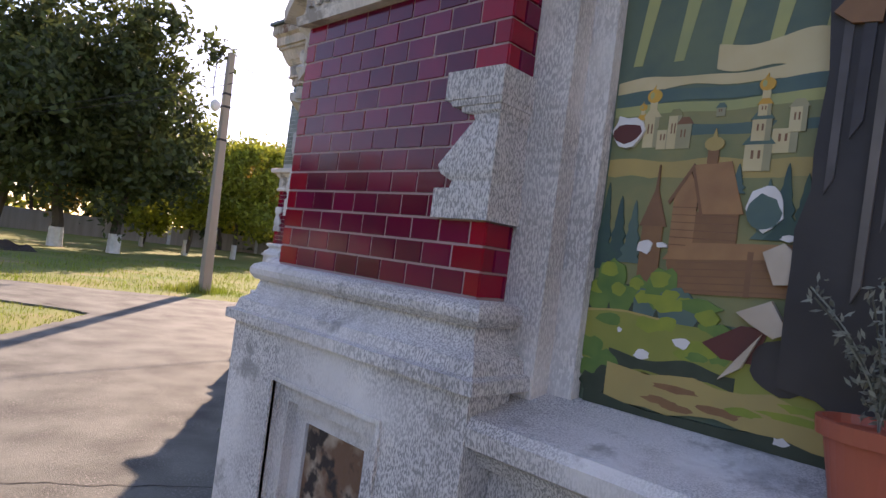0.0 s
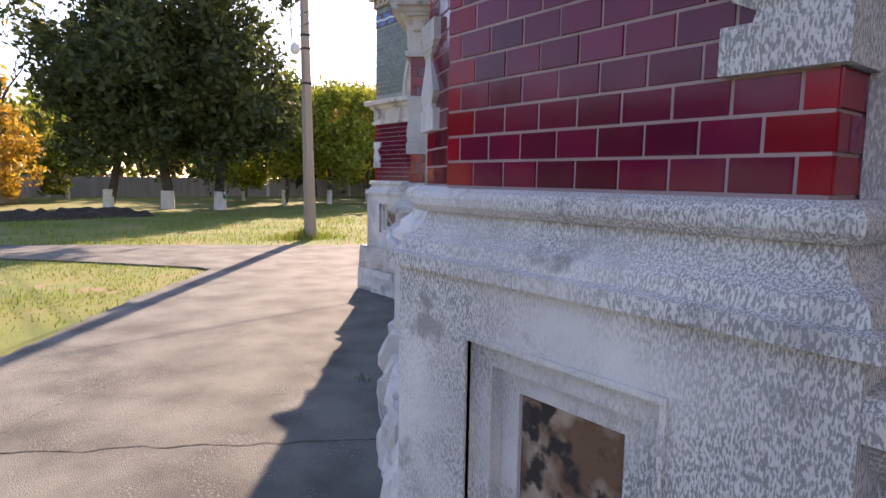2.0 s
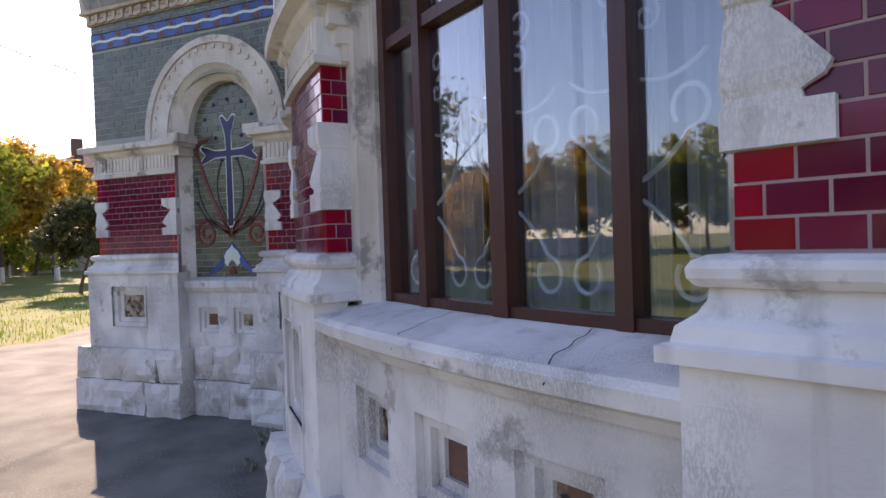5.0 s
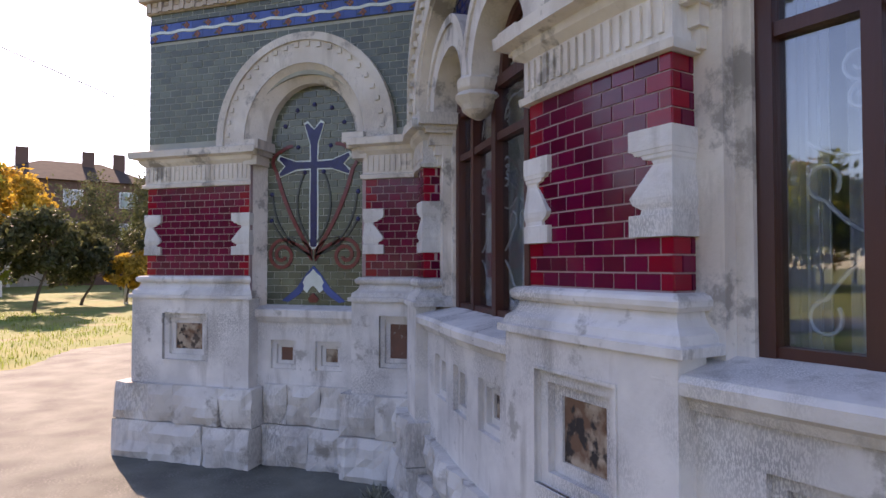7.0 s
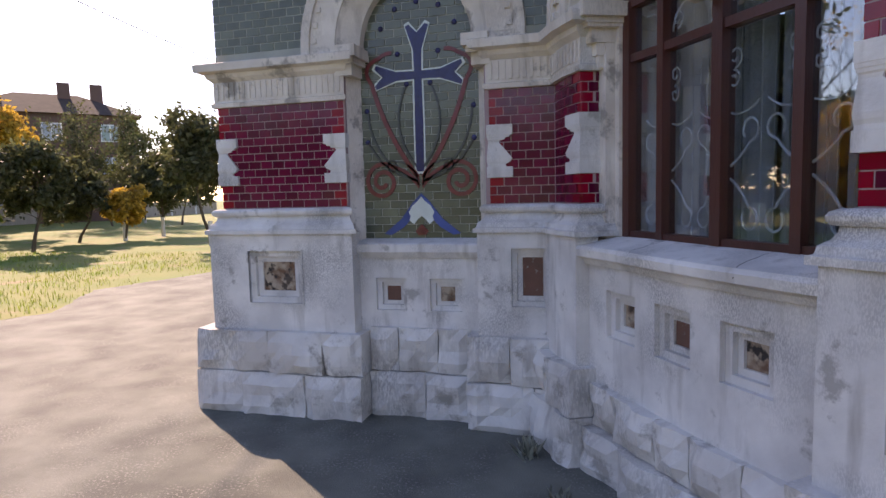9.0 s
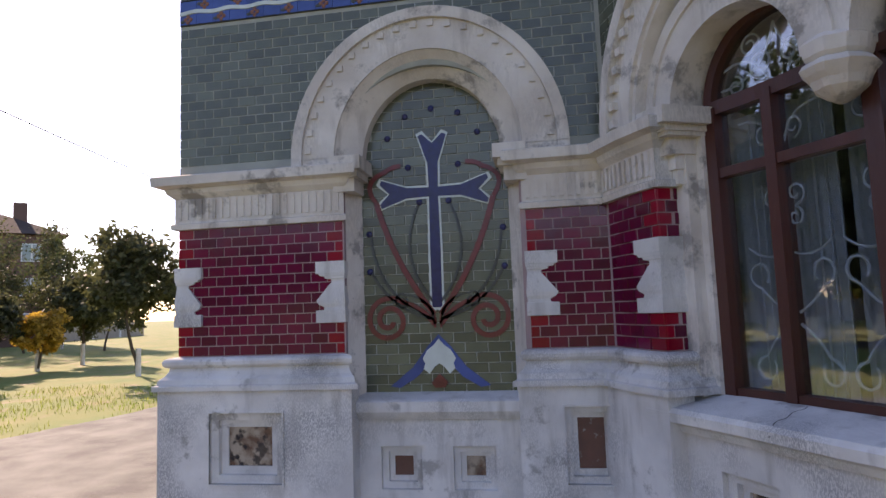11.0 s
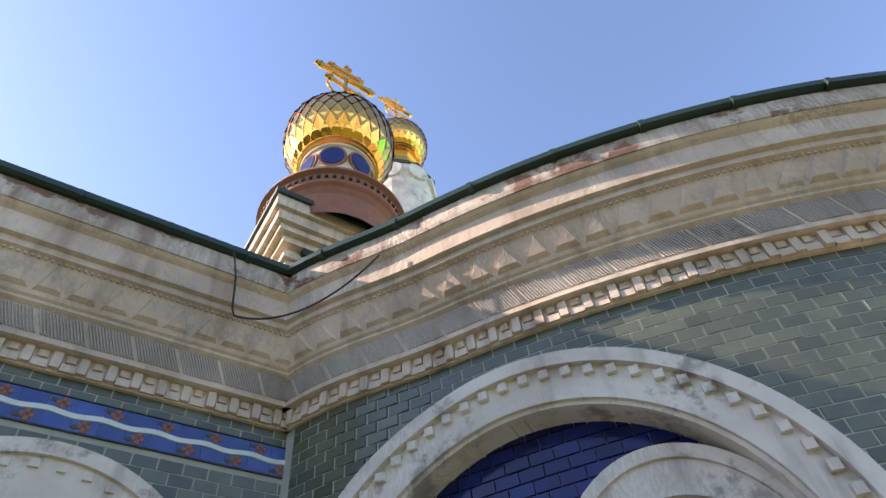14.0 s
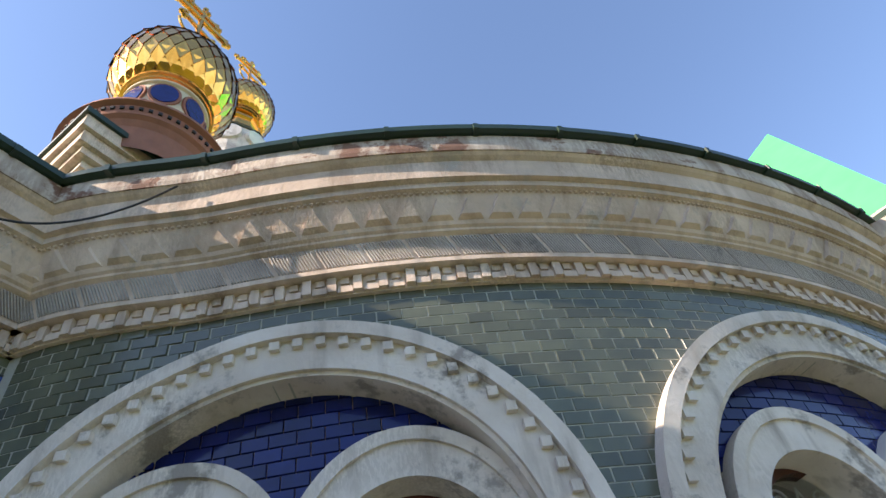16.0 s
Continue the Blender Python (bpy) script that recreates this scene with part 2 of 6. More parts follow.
for _a, _b in ((_f.outputs["Facing"], _p.inputs[0]), (_p.outputs[0], _m.inputs[0]), (_m.outputs[0], _x.inputs[0]), (_t.outputs[0], _x.inputs[1]),
               (_g.outputs[0], _x.inputs[2]), (_x.outputs[0], _n["Material Output"].inputs[0])):
    _l.new(_a, _b)

# ---- wall frames: u along the wall, d outwards, z up ----
CX, CY, R0, PHI0 = 5.50, 1.86, 5.70, 199.0


def on_d(u, d, z):
    return Vector((u, -d, z))


def on_a(u, d, z):
    return Vector((u, -3.70 - d, z))


def on_p(u, d, z):
    a = radians(PHI0) + u / R0
    k = min(1.0, max(0.0, (0.95 - u) / 0.85))
    d += 0.10 * k * k * (3 - 2 * k)
    return Vector((CX + (R0 + d) * math.cos(a), CY + (R0 + d) * math.sin(a), z))


def on_side(u, d, z):
    return Vector((-2.57 - d, -u, z))


def on_aside(u, d, z):
    return Vector((3.73 - d, -3.70 - u, z))


def axis_frame(M, u, d, z):
    o = M(u, d, z)
    x = (M(u + 0.01, d, z) - M(u - 0.01, d, z)).normalized()
    y = -(M(u, d + 0.01, z) - o).normalized()
    return Matrix((((x.x, y.x, 0, o.x)), ((x.y, y.y, 0, o.y)), ((0, 0, 1, o.z)), (0, 0, 0, 1)))


def mesh_of(bm, name, mats):
    bmesh.ops.recalc_face_normals(bm, faces=bm.faces)
    me = bpy.data.meshes.new(name)
    bm.to_mesh(me)
    bm.free()
    for m in (mats if isinstance(mats, (list, tuple)) else [mats]):
        me.materials.append(m)
    return me


def thing(name, bm, mats, label="", category="", group="", kind=""):
    return tagged(new(name, mesh_of(bm, name, mats)), label, category, group, kind)


def part(name, bm, mats, parent, label=""):
    ob = new(name, mesh_of(bm, name, mats))
    ob.parent = parent
    return tagged(ob, label)


def piece(name, me, parent, m):
    ob = new(name, me)
    ob.parent, ob.matrix_basis = parent, m
    return ob


def stone(w):
    """The east wall is chiselled, the rest is smoother."""
    return CHISEL if w is wall_a else WHITE


def hexa(bm, q, mat=0):
    v = [bm.verts.new(p) for p in q]
    for f in ((0, 3, 2, 1), (4, 5, 6, 7), (0, 1, 5, 4), (1, 2, 6, 5), (2, 3, 7, 6), (3, 0, 4, 7)):
        bm.faces.new([v[i] for i in f]).material_index = mat


def bent(bm, M, u0, u1, d0, d1, z0, z1, n=1, mat=0):
    for i in range(n):
        a, b = u0 + (u1 - u0) * i / n, u0 + (u1 - u0) * (i + 1) / n
        hexa(bm, [M(a, d0, z0), M(b, d0, z0), M(b, d1, z0), M(a, d1, z0), M(a, d0, z1), M(b, d0, z1), M(b, d1, z1), M(a, d1, z1)], mat)


def sweep(bm, M, u0, u1, prof, n=1, miter0=0.0, miter1=0.0, mat=0):
    """prof: closed outline of (d, z); miter: how far an end runs on per metre of d."""
    rows = []
    for i in range(n + 1):
        row = []
        for d, z in prof:
            a, b = u0 - miter0 * d, u1 + miter1 * d
            row.append(bm.verts.new(M(a + (b - a) * i / n, d, z)))
        rows.append(row)
    k = len(prof)
    for r, s in zip(rows, rows[1:]):
        for j in range(k):
            bm.faces.new((r[j], r[(j + 1) % k], s[(j + 1) % k], s[j])).material_index = mat
    bm.faces.new(rows[0]).material_index = mat
    bm.faces.new(rows[-1][::-1]).material_index = mat


def ring(bm, M, uc, zc, outer, inner, d0, d1, n=28, a0=0.0, a1=180.0, din=None, mat=0):
    """An arch: d1 is the face's height at the outer edge, din at the inner one."""
    din = d1 if din is None else din
    rows = []
    for i in range(n + 1):
        a = radians(a0 + (a1 - a0) * i / n)
        c, s = math.cos(a), math.sin(a)
        o, q = (uc + outer[0] * c, zc + outer[1] * s), (uc + inner[0] * c, zc + inner[1] * s)
        rows.append([bm.verts.new(M(u, d, z)) for (u, z), d in ((o, d0), (o, d1), (q, din), (q, d0))])
    for r, s in zip(rows, rows[1:]):
        for j in range(4):
            bm.faces.new((r[j], r[(j + 1) % 4], s[(j + 1) % 4], s[j])).material_index = mat
    bm.faces.new(rows[0]); bm.faces.new(rows[-1][::-1])


def slab(bm, M, us, low, high, d0, d1, mat=0):
    for a, b in zip(us, us[1:]):
        la, lb, ha, hb = low(a), low(b), high(a), high(b)
        if ha - la < 0.004 and hb - lb < 0.004:
            continue
        ha, hb = max(ha, la + 0.001), max(hb, lb + 0.001)
        hexa(bm, [M(a, d0, la), M(b, d0, lb), M(b, d1, lb), M(a, d1, la), M(a, d0, ha), M(b, d0, hb), M(b, d1, hb), M(a, d1, ha)], mat)


def steps(a, b, n):
    return [a + (b - a) * i / n for i in range(n + 1)]


def ell(u, uc, zc, a, b):
    k = (u - uc) / a
    return zc + b * math.sqrt(1 - k * k) if abs(k) < 1 else zc


# ---- ground ----
def build_ground():
    bm = bmesh.new()
    for x0, x1, y0, y1 in ((-400, 400, -400, 400),):
        v = [bm.verts.new(p) for p in ((x0, y0, -0.035), (x1, y0, -0.035), (x1, y1, -0.035), (x0, y1, -0.035))]
        bm.faces.new(v)
    thing("ground", bm, LAWN, "dry yellow-green autumn lawn reaching to the trees", "lawn", kind="structure")
    rng = random.Random(5)
    corners = [(-8.4, 14), (-8.45, 7.5), (-9.05, 5.0), (-7.8, 3.0), (-12.4, -5.4), (-17, -14), (-13.8, -14), (-10.2, -5.3), (-8.2, -3.3), (-6.3, -1.65), (-5.75, -1.35),
               (-5.2, -1.75), (-3.5, -3.1), (-0.76, -4.96), (3, -7.6), (16, -16), (16, 14)]
    bm = bmesh.new()
    for ring_, mid, cut in ((corners[3:11], (-9.3, -2.6), 7), (corners[10:] + corners[:4], (3.0, 2.0), len(corners) - 10 + 3)):
        pts = []
        for q, ((x0, y0), (x1, y1)) in enumerate(zip(ring_, ring_[1:] + ring_[:1])):
            k = 1 if q == cut else max(2, int(math.hypot(x1 - x0, y1 - y0) / 0.12))
            for i in range(k):
                j = 0.0 if i == 0 else 0.035
                pts.append((x0 + (x1 - x0) * i / k + rng.uniform(-j, j), y0 + (y1 - y0) * i / k + rng.uniform(-j, j)))
        c = bm.verts.new((*mid, 0))
        top = [bm.verts.new((x, y, 0)) for x, y in pts]
        bot = [bm.verts.new((x, y, -0.05)) for x, y in pts]
        for i in range(len(top)):
            j = (i + 1) % len(top)
            bm.faces.new((c, top[i], top[j]))
            if i != len(top) - 1:
                bm.faces.new((top[i], bot[i], bot[j], top[j]))
    road = thing("pavement", bm, ASPHALT, "worn grey asphalt pavement round the church", "pavement", kind="structure")
    bm = bmesh.new()

    def crack(x0, y0, x1, y1, w):
        k = 60
        prev = None
        for i in range(k + 1):
            x, y = x0 + (x1 - x0) * i / k, y0 + (y1 - y0) * i / k + 0.05 * noise.noise((i * 0.21, x0, 0)) + 0.015 * noise.noise((i * 0.9, y0, 3))
            x += 0.04 * noise.noise((i * 0.3, 7, x0))
            q = w * (0.5 + abs(noise.noise((i * 0.5, 2, y1))))
            row = (bm.verts.new((x - q, y, 0.003)), bm.verts.new((x + q, y, 0.003)))
            if prev:
                bm.faces.new((prev[0], prev[1], row[1], row[0]))
            prev = row
    crack(0.55, -4.95, 1.95, -2.6, 0.008)
    crack(-0.2, -4.0, 0.9, -4.9, 0.004)
    crack(-7.5, 1.5, -9.2, -2.2, 0.006)
    part("crack", bm, CRACK, road, "dark winding crack")
    # grass fringes
    verts, faces = [], []

    def blade(x, y, h):
        a = rng.uniform(0, 6.28)
        w, lean = 0.006 + h * 0.03, rng.uniform(-0.5, 0.5) * h
        c, s = math.cos(a), math.sin(a)
        i = len(verts)
        verts.extend([(x - c * w, y - s * w, -0.035), (x + c * w, y + s * w, -0.035), (x + s * lean, y - c * lean, h - 0.03)])
        faces.append((i, i + 1, i + 2))

    def inside(x, y):
        hit = False
        for (x0, y0), (x1, y1) in zip(corners, corners[1:] + corners[:1]):
            if (y0 > y) != (y1 > y) and x < (x1 - x0) * (y - y0) / (y1 - y0) + x0:
                hit = not hit
        return hit
    n = 0
    while n < 9000:
        x, y = rng.uniform(-12, 1), rng.uniform(-8, -1.2)
        if inside(x, y) or noise.noise((x * 0.8, y * 0.8, 0)) < rng.uniform(-0.5, 0.5):
            continue
        blade(x, y, rng.uniform(0.025, 0.06)); n += 1
    n = 0
    while n < 14000:
        t = rng.random()
        x, y = -rng.uniform(8.2, 22), rng.uniform(-9, 12)
        if inside(x, y) or noise.noise((x * 0.5, y * 0.5, 4)) < rng.uniform(-0.5, 0.4):
            continue
        blade(x, y, rng.uniform(0.04, 0.13)); n += 1
    for i in range(1500):
        a, r = rng.uniform(0, 6.28), abs(rng.gauss(0, 0.6))
        blade(-10.3 + r * math.cos(a), 2.55 + 1.3 * r * math.sin(a), rng.uniform(0.1, 0.35) * max(0.3, 1 - r * 0.6))
    me = bpy.data.meshes.new("grass")
    me.from_pydata(verts, [], faces)
    me.materials.append(BLADE)
    tagged(new("grass", me), "short green and straw-coloured grass blades", "grass", kind="stuff")


build_ground()

# ---- heights of the church ----
Z_PL, Z_DIE, Z_B, Z_T, Z_IMP, Z_SP, Z_TILE, Z_EAVE = 0.64, 1.40, 1.575, 2.352, 2.60, 2.70, 3.93, 4.80
ROW, LEN = (Z_T - Z_B) / 13, 0.114
W3, W2, HALF = 1.257, 3.787, 0.878
U_C, U_B0, U_B1, U_A = 0.43, 2.136, 2.916, 4.659
U_END, TWIN, PANE = 5.335, 0.005, 0.06
RISE_OUT, RISE_IN = 1.03, 0.81
BIG = ((W3 - 0.005, 1.105, 0.90), (W2 - 0.055, 1.16, 0.95))
NX, N_OUT, N_MID, N_IN = -0.985, 0.80, 0.555, 0.42
N_SP = 2.72
base_prof = [(-0.1, Z_DIE - 0.02), (0.105, Z_DIE - 0.02), (0.105, Z_DIE + 0.01), (0.085, Z_DIE + 0.016), (0.078, Z_DIE + 0.045), (0.05, Z_DIE + 0.066), (0.036, Z_DIE + 0.09), (0.032, Z_DIE + 0.112),
             (0.05, Z_DIE + 0.115), (0.062, Z_DIE + 0.13), (0.064, Z_DIE + 0.148), (0.055, Z_DIE + 0.162), (0.035, Z_B - 0.004), (-0.1, Z_B - 0.004)]
ent_prof = [(-0.1, Z_T), (0.03, Z_T), (0.035, Z_T + 0.03), (0.015, Z_T + 0.04), (0.015, Z_T + 0.19), (0.05, Z_T + 0.22), (0.06, Z_T + 0.25), (0.115, Z_T + 0.262),
            (0.12, Z_T + 0.315), (0.10, Z_T + 0.325), (-0.1, Z_T + 0.335)]
corn_prof = [(-0.1, 4.035), (0.075, 4.035), (0.075, 4.06), (0.06, 4.07), (0.07, 4.21), (0.095, 4.225), (0.095, 4.24), (0.11, 4.25), (0.145, 4.33), (0.18, 4.42), (0.21, 4.43),
             (0.21, 4.47), (0.24, 4.475), (0.245, 4.60), (0.27, 4.615), (0.285, 4.63), (0.29, 4.765), (-0.1, 4.765)]
gut_prof = [(-0.1, 4.768), (0.31, 4.768), (0.335, 4.775), (0.335, 4.815), (0.31, 4.83), (-0.1, 5.0)]

wall_d = tagged(new("wall_north"), "tiled church wall with a blind arched niche", "church wall", kind="structure")
wall_p = tagged(new("wall_apse"), "curved tiled apse wall with paired arched windows", "church wall", kind="structure")
wall_a = tagged(new("wall_east"), "tiled church wall with a painted blind window", "church wall", kind="structure")


def prism(bm, M, prof_uz, d0, d1, mat=0):
    f = [bm.verts.new(M(u, d1, z)) for u, z in prof_uz]
    b = [bm.verts.new(M(u, d0, z)) for u, z in prof_uz]
    bm.faces.new(f).material_index = mat
    bm.faces.new(b[::-1]).material_index = mat
    for i in range(len(f)):
        j = (i + 1) % len(f)
        bm.faces.new((f[i], b[i], b[j], f[j])).material_index = mat


def cores():
    bm = bmesh.new()
    us = steps(-2.56, 0.4, 60)
    bent(bm, on_d, -2.56, NX - 0.52, -0.5, -0.0025, 0, 2.7)
    bent(bm, on_d, NX + 0.52, 0.4, -0.5, -0.0025, 0, 2.7)
    bent(bm, on_d, NX - 0.52, NX + 0.52, -0.5, -0.176, 0, 2.7)
    bent(bm, on_side, -9, -0.03, -0.4, -0.0025, 0, 4.76)
    part("masonry", bm, JOINT, wall_d, "pale mortar bed behind the tiles")
    bm = bmesh.new()
    bent(bm, on_d, NX - 0.52, NX + 0.52, -0.5, -0.166, 1.3, 2.7)
    slab(bm, on_d, us, lambda u: ell(u, NX, 2.7, N_MID, N_MID) if abs(u - NX) < N_MID else 2.7, lambda u: 4.05, -0.5, -0.0025)
    bent(bm, on_d, NX - 0.6, NX + 0.6, -0.5, -0.166, 2.7, 3.4)
    part("masonry", bm, JOINT_G, wall_d, "grey-green mortar bed behind the tiles")
    bm = bmesh.new()
    for u0, u1 in ((-0.3, U_C), (U_B0, U_B1), (U_A, U_END)):
        bent(bm, on_p, u0 + 0.006, u1 - 0.006, -0.45, -0.0025, 0, 2.72, 4)
    for wc in (W3, W2):
        bent(bm, on_p, wc - HALF, wc + HALF, -0.45, -0.13, 0, 1.3, 8)

    part("masonry", bm, JOINT, wall_p, "pale mortar bed behind the tiles")
    bm = bmesh.new()

    def low(u):
        for wc, a, b in BIG:
            if abs(u - wc) < b:
                return ell(u, wc, Z_SP, b, RISE_IN)
        return Z_SP
    slab(bm, on_p, steps(-0.3, U_END, 150), low, lambda u: 4.05, -0.45, -0.0025)
    part("masonry", bm, JOINT_G, wall_p, "grey-green mortar bed behind the tiles")
    bm = bmesh.new()
    bent(bm, on_a, 3.735, 4.584, -0.55, -0.0025, 0, 2.7)
    bent(bm, on_a, 3.735, 4.60, -0.55, -0.0025, 2.7, 4.05)
    bent(bm, on_a, 4.58, 6.5, -0.55, -0.25, 0, 4.05)
    bent(bm, on_a, 4.60, 6.5, -0.55, -0.06, 0, 1.32)
    bent(bm, on_a, 4.60, 6.5, -0.55, -0.0025, 3.3, 4.05)
    bent(bm, on_a, 6.5, 12.0, -0.55, -0.0025, 0, 4.76)
    part("masonry", bm, JOINT, wall_a, "pale mortar bed behind the tiles")
    bm = bmesh.new()
    for p in ((12, -3.5, 12, 9), (-2.3, 9, 12, 9)):
        x0, y0, x1, y1 = p
        if x0 == x1:
            hexa(bm, [(x0 - .3, y0, 0), (x0, y0, 0), (x0, y1, 0), (x0 - .3, y1, 0), (x0 - .3, y0, 4.8), (x0, y0, 4.8), (x0, y1, 4.8), (x0 - .3, y1, 4.8)])
        else:
            hexa(bm, [(x0, y0 - .3, 0), (x1, y0 - .3, 0), (x1, y0, 0), (x0, y0, 0), (x0, y0 - .3, 4.8), (x1, y0 - .3, 4.8), (x1, y0, 4.8), (x0, y0, 4.8)])
    thing("wall_south", bm, PLASTER, "plain plastered rear wall of the church", "church wall", kind="structure")


cores()


def trims():
    # continuous mouldings
    for w, M, u0, u1, n, m0, m1 in ((wall_d, on_d, -2.57, 0.45, 1, 1, 0), (wall_p, on_p, -0.35, U_END, 60, 0, 0), (wall_a, on_a, 3.73, 12, 1, 1, 0)):
        bm = bmesh.new()
        sweep(bm, M, u0, u1, corn_prof, n, m0, m1)
        bent(bm, M, u0 - 0.03 * m0, u1, -0.1, 0.022, Z_TILE, 4.036, n)
        part("cornice", bm, PLASTER, w, "weathered cream plaster cornice with stained mouldings")
        bm = bmesh.new()
        sweep(bm, M, u0, u1, [(0.2, 4.632), (0.293, 4.632), (0.297, 4.66), (0.294, 4.762), (0.2, 4.762)], n, m0, m1)
        part("fascia", bm, FASCIA, w, "crumbling eave plaster with bare brick showing")
        # blocks of the lowest course: a tall one, then two half-height ones set apart
        rg = random.Random(21)
        k = int((u1 - u0) / 0.118)
        bm = bmesh.new()
        for i in range(k):
            a = u0 + 0.118 * i
            j = rg.uniform(-0.004, 0.004)
            bent(bm, M, a + j, a + 0.04 + j, 0.01, 0.047 + j, Z_TILE + 0.012, Z_TILE + 0.098)
            bent(bm, M, a + 0.046 + j, a + 0.112, 0.01, 0.040 + j, Z_TILE + 0.006, Z_TILE + 0.044)
            bent(bm, M, a + 0.058, a + 0.1 + j, 0.01, 0.034, Z_TILE + 0.062, Z_TILE + 0.1)
        part("dentils", bm, PLASTER, w, "row of worn plaster blocks in two steps")["kind"] = "stuff"
        # combed cement panels
        bm = bmesh.new()
        k = int((u1 - u0) / 0.0145)
        for i in range(k):
            a = u0 + 0.01 + 0.0145 * i
            lean = -0.055 + 0.012 * noise.noise((i // 15, 3, 7))
            if i % 15 == 0:
                continue
            hexa(bm, [M(a + x, d, z) for x, d, z in ((0, 0.05, 4.078), (0.0075, 0.05, 4.078), (0.0065, 0.071, 4.078), (0.001, 0.071, 4.078),
                                                     (lean, 0.055, 4.205), (lean + 0.0075, 0.055, 4.205), (lean + 0.0065, 0.080, 4.205), (lean + 0.001, 0.080, 4.205))])
        part("combed_band", bm, HATCH, w, "grey cement band combed in slanting lines")["kind"] = "stuff"
        # shallow worn triangles on the cove
        bm = bmesh.new()
        k = int((u1 - u0) / 0.15)
        for i in range(k):
            a = u0 + 0.15 * i
            e, top = rg.uniform(0.014, 0.028), rg.uniform(4.375, 4.405)
            tip = a + 0.075 + rg.uniform(-0.012, 0.012)
            cove = lambda z: 0.11 + 0.42 * (z - 4.25)
            f = [bm.verts.new(M(x, cove(z) + e, z)) for x, z in ((a + 0.028, 4.285), (a + 0.122, 4.285), (tip, top - 0.02))]
            b = [bm.verts.new(M(x, cove(z) - 0.004, z)) for x, z in ((a + 0.006, 4.268), (a + 0.144, 4.268), (tip, top + 0.01))]
            bm.faces.new(f)
            for p in range(3):
                bm.faces.new((f[p], b[p], b[(p + 1) % 3], f[(p + 1) % 3]))
        part("relief_triangles", bm, PLASTER, w, "shallow worn relief of plaster triangles")["kind"] = "stuff"
        bm = bmesh.new()
        for i in range(int((u1 - u0) / 0.03)):
            a = u0 + 0.03 * i
            bent(bm, M, a, a + 0.015, 0.17, 0.19, 4.412, 4.424)
        part("beading", bm, PLASTER, w)["kind"] = "stuff"
        bm = bmesh.new()
        sweep(bm, M, u0, u1, gut_prof, n, m0, m1)
        for i in range(int((u1 - u0) / 0.45)):
            a = u0 + 0.3 + 0.45 * i
            bent(bm, M, a, a + 0.025, 0.2, 0.35, 4.755, 4.80)
        part("gutter", bm, ROOF, w, "dark green painted metal roof edge")
    bm = bmesh.new()
    sweep(bm, on_side, -9, 0, corn_prof, 1, 0, 1)
    sweep(bm, on_side, -9, 0, ent_prof, 1, 0, 1)
    sweep(bm, on_side, -9, 0, base_prof, 1, 0, 1)
    bent(bm, on_side, -9, 0.0, -0.1, 0.077, Z_PL, Z_DIE - 0.02)
    sweep(bm, on_aside, -0.6, 0, corn_prof, 1, 0, 1)
    part("side_mouldings", bm, PLASTER, wall_d)
    bm = bmesh.new()
    sweep(bm, on_side, -9, 0, gut_prof, 1, 0, 1)
    part("gutter", bm, ROOF, wall_d, "dark green painted metal roof edge")
    # piers: base, die, entablature
    piers = ((wall_d, on_d, -2.575, -1.512, 1, 1, 1), (wall_d, on_d, -0.437, 0.4, 1, 1, 0), (wall_p, on_p, -0.2, U_C, 3, 0, 1), (wall_p, on_p, U_B0, U_B1, 4, 1, 1),
             (wall_p, on_p, U_A, U_END, 4, 1, 0), (wall_a, on_a, 3.73, 4.59, 1, 1, 1), (wall_a, on_a, 6.5, 12, 1, 1, 0))
    for w, M, u0, u1, n, m0, m1 in piers:
        bm = bmesh.new()
        sweep(bm, M, u0, u1, base_prof, n, m0, m1)
        part("base_moulding", bm, stone(w), w, "whitewashed base moulding with worn edges")
        bm = bmesh.new()
        sweep(bm, M, u0, u1, ent_prof, n, m0, m1)
        k = int((u1 - u0) / 0.045)
        for i in range(k):
            a = u0 + (u1 - u0) * (i + 0.2) / k
            bent(bm, M, a, a + 0.022, 0.0, 0.026, Z_T + 0.06, Z_T + 0.18)
        part("entablature", bm, ARCH, w, "whitewashed frieze and cornice over the red tiles")

    # mouldings carried round the piers' corners into the window openings
    for w, M0, edge, s in ((wall_p, on_p, U_C, 1), (wall_p, on_p, U_B0, -1), (wall_p, on_p, U_B1, 1), (wall_p, on_p, U_A, -1), (wall_a, on_a, 4.59, 1)):
        if s > 0:
            f, a, b, m0, m1 = (lambda u, d, z, M0=M0, edge=edge: M0(edge + d, -u, z)), 0.0, 0.2, 1, 0
        else:
            f, a, b, m0, m1 = (lambda u, d, z, M0=M0, edge=edge: M0(edge - d, u, z)), -0.2, 0.0, 0, 1
        for prof, nm in ((base_prof, "base_moulding"), (ent_prof, "entablature")):
            bm = bmesh.new()
            sweep(bm, f, a, b, [(max(-0.02, d - 0.001), z) for d, z in prof], 1, m0, m1)
            part(nm, bm, stone(w), w, "whitewashed moulding return")


trims()


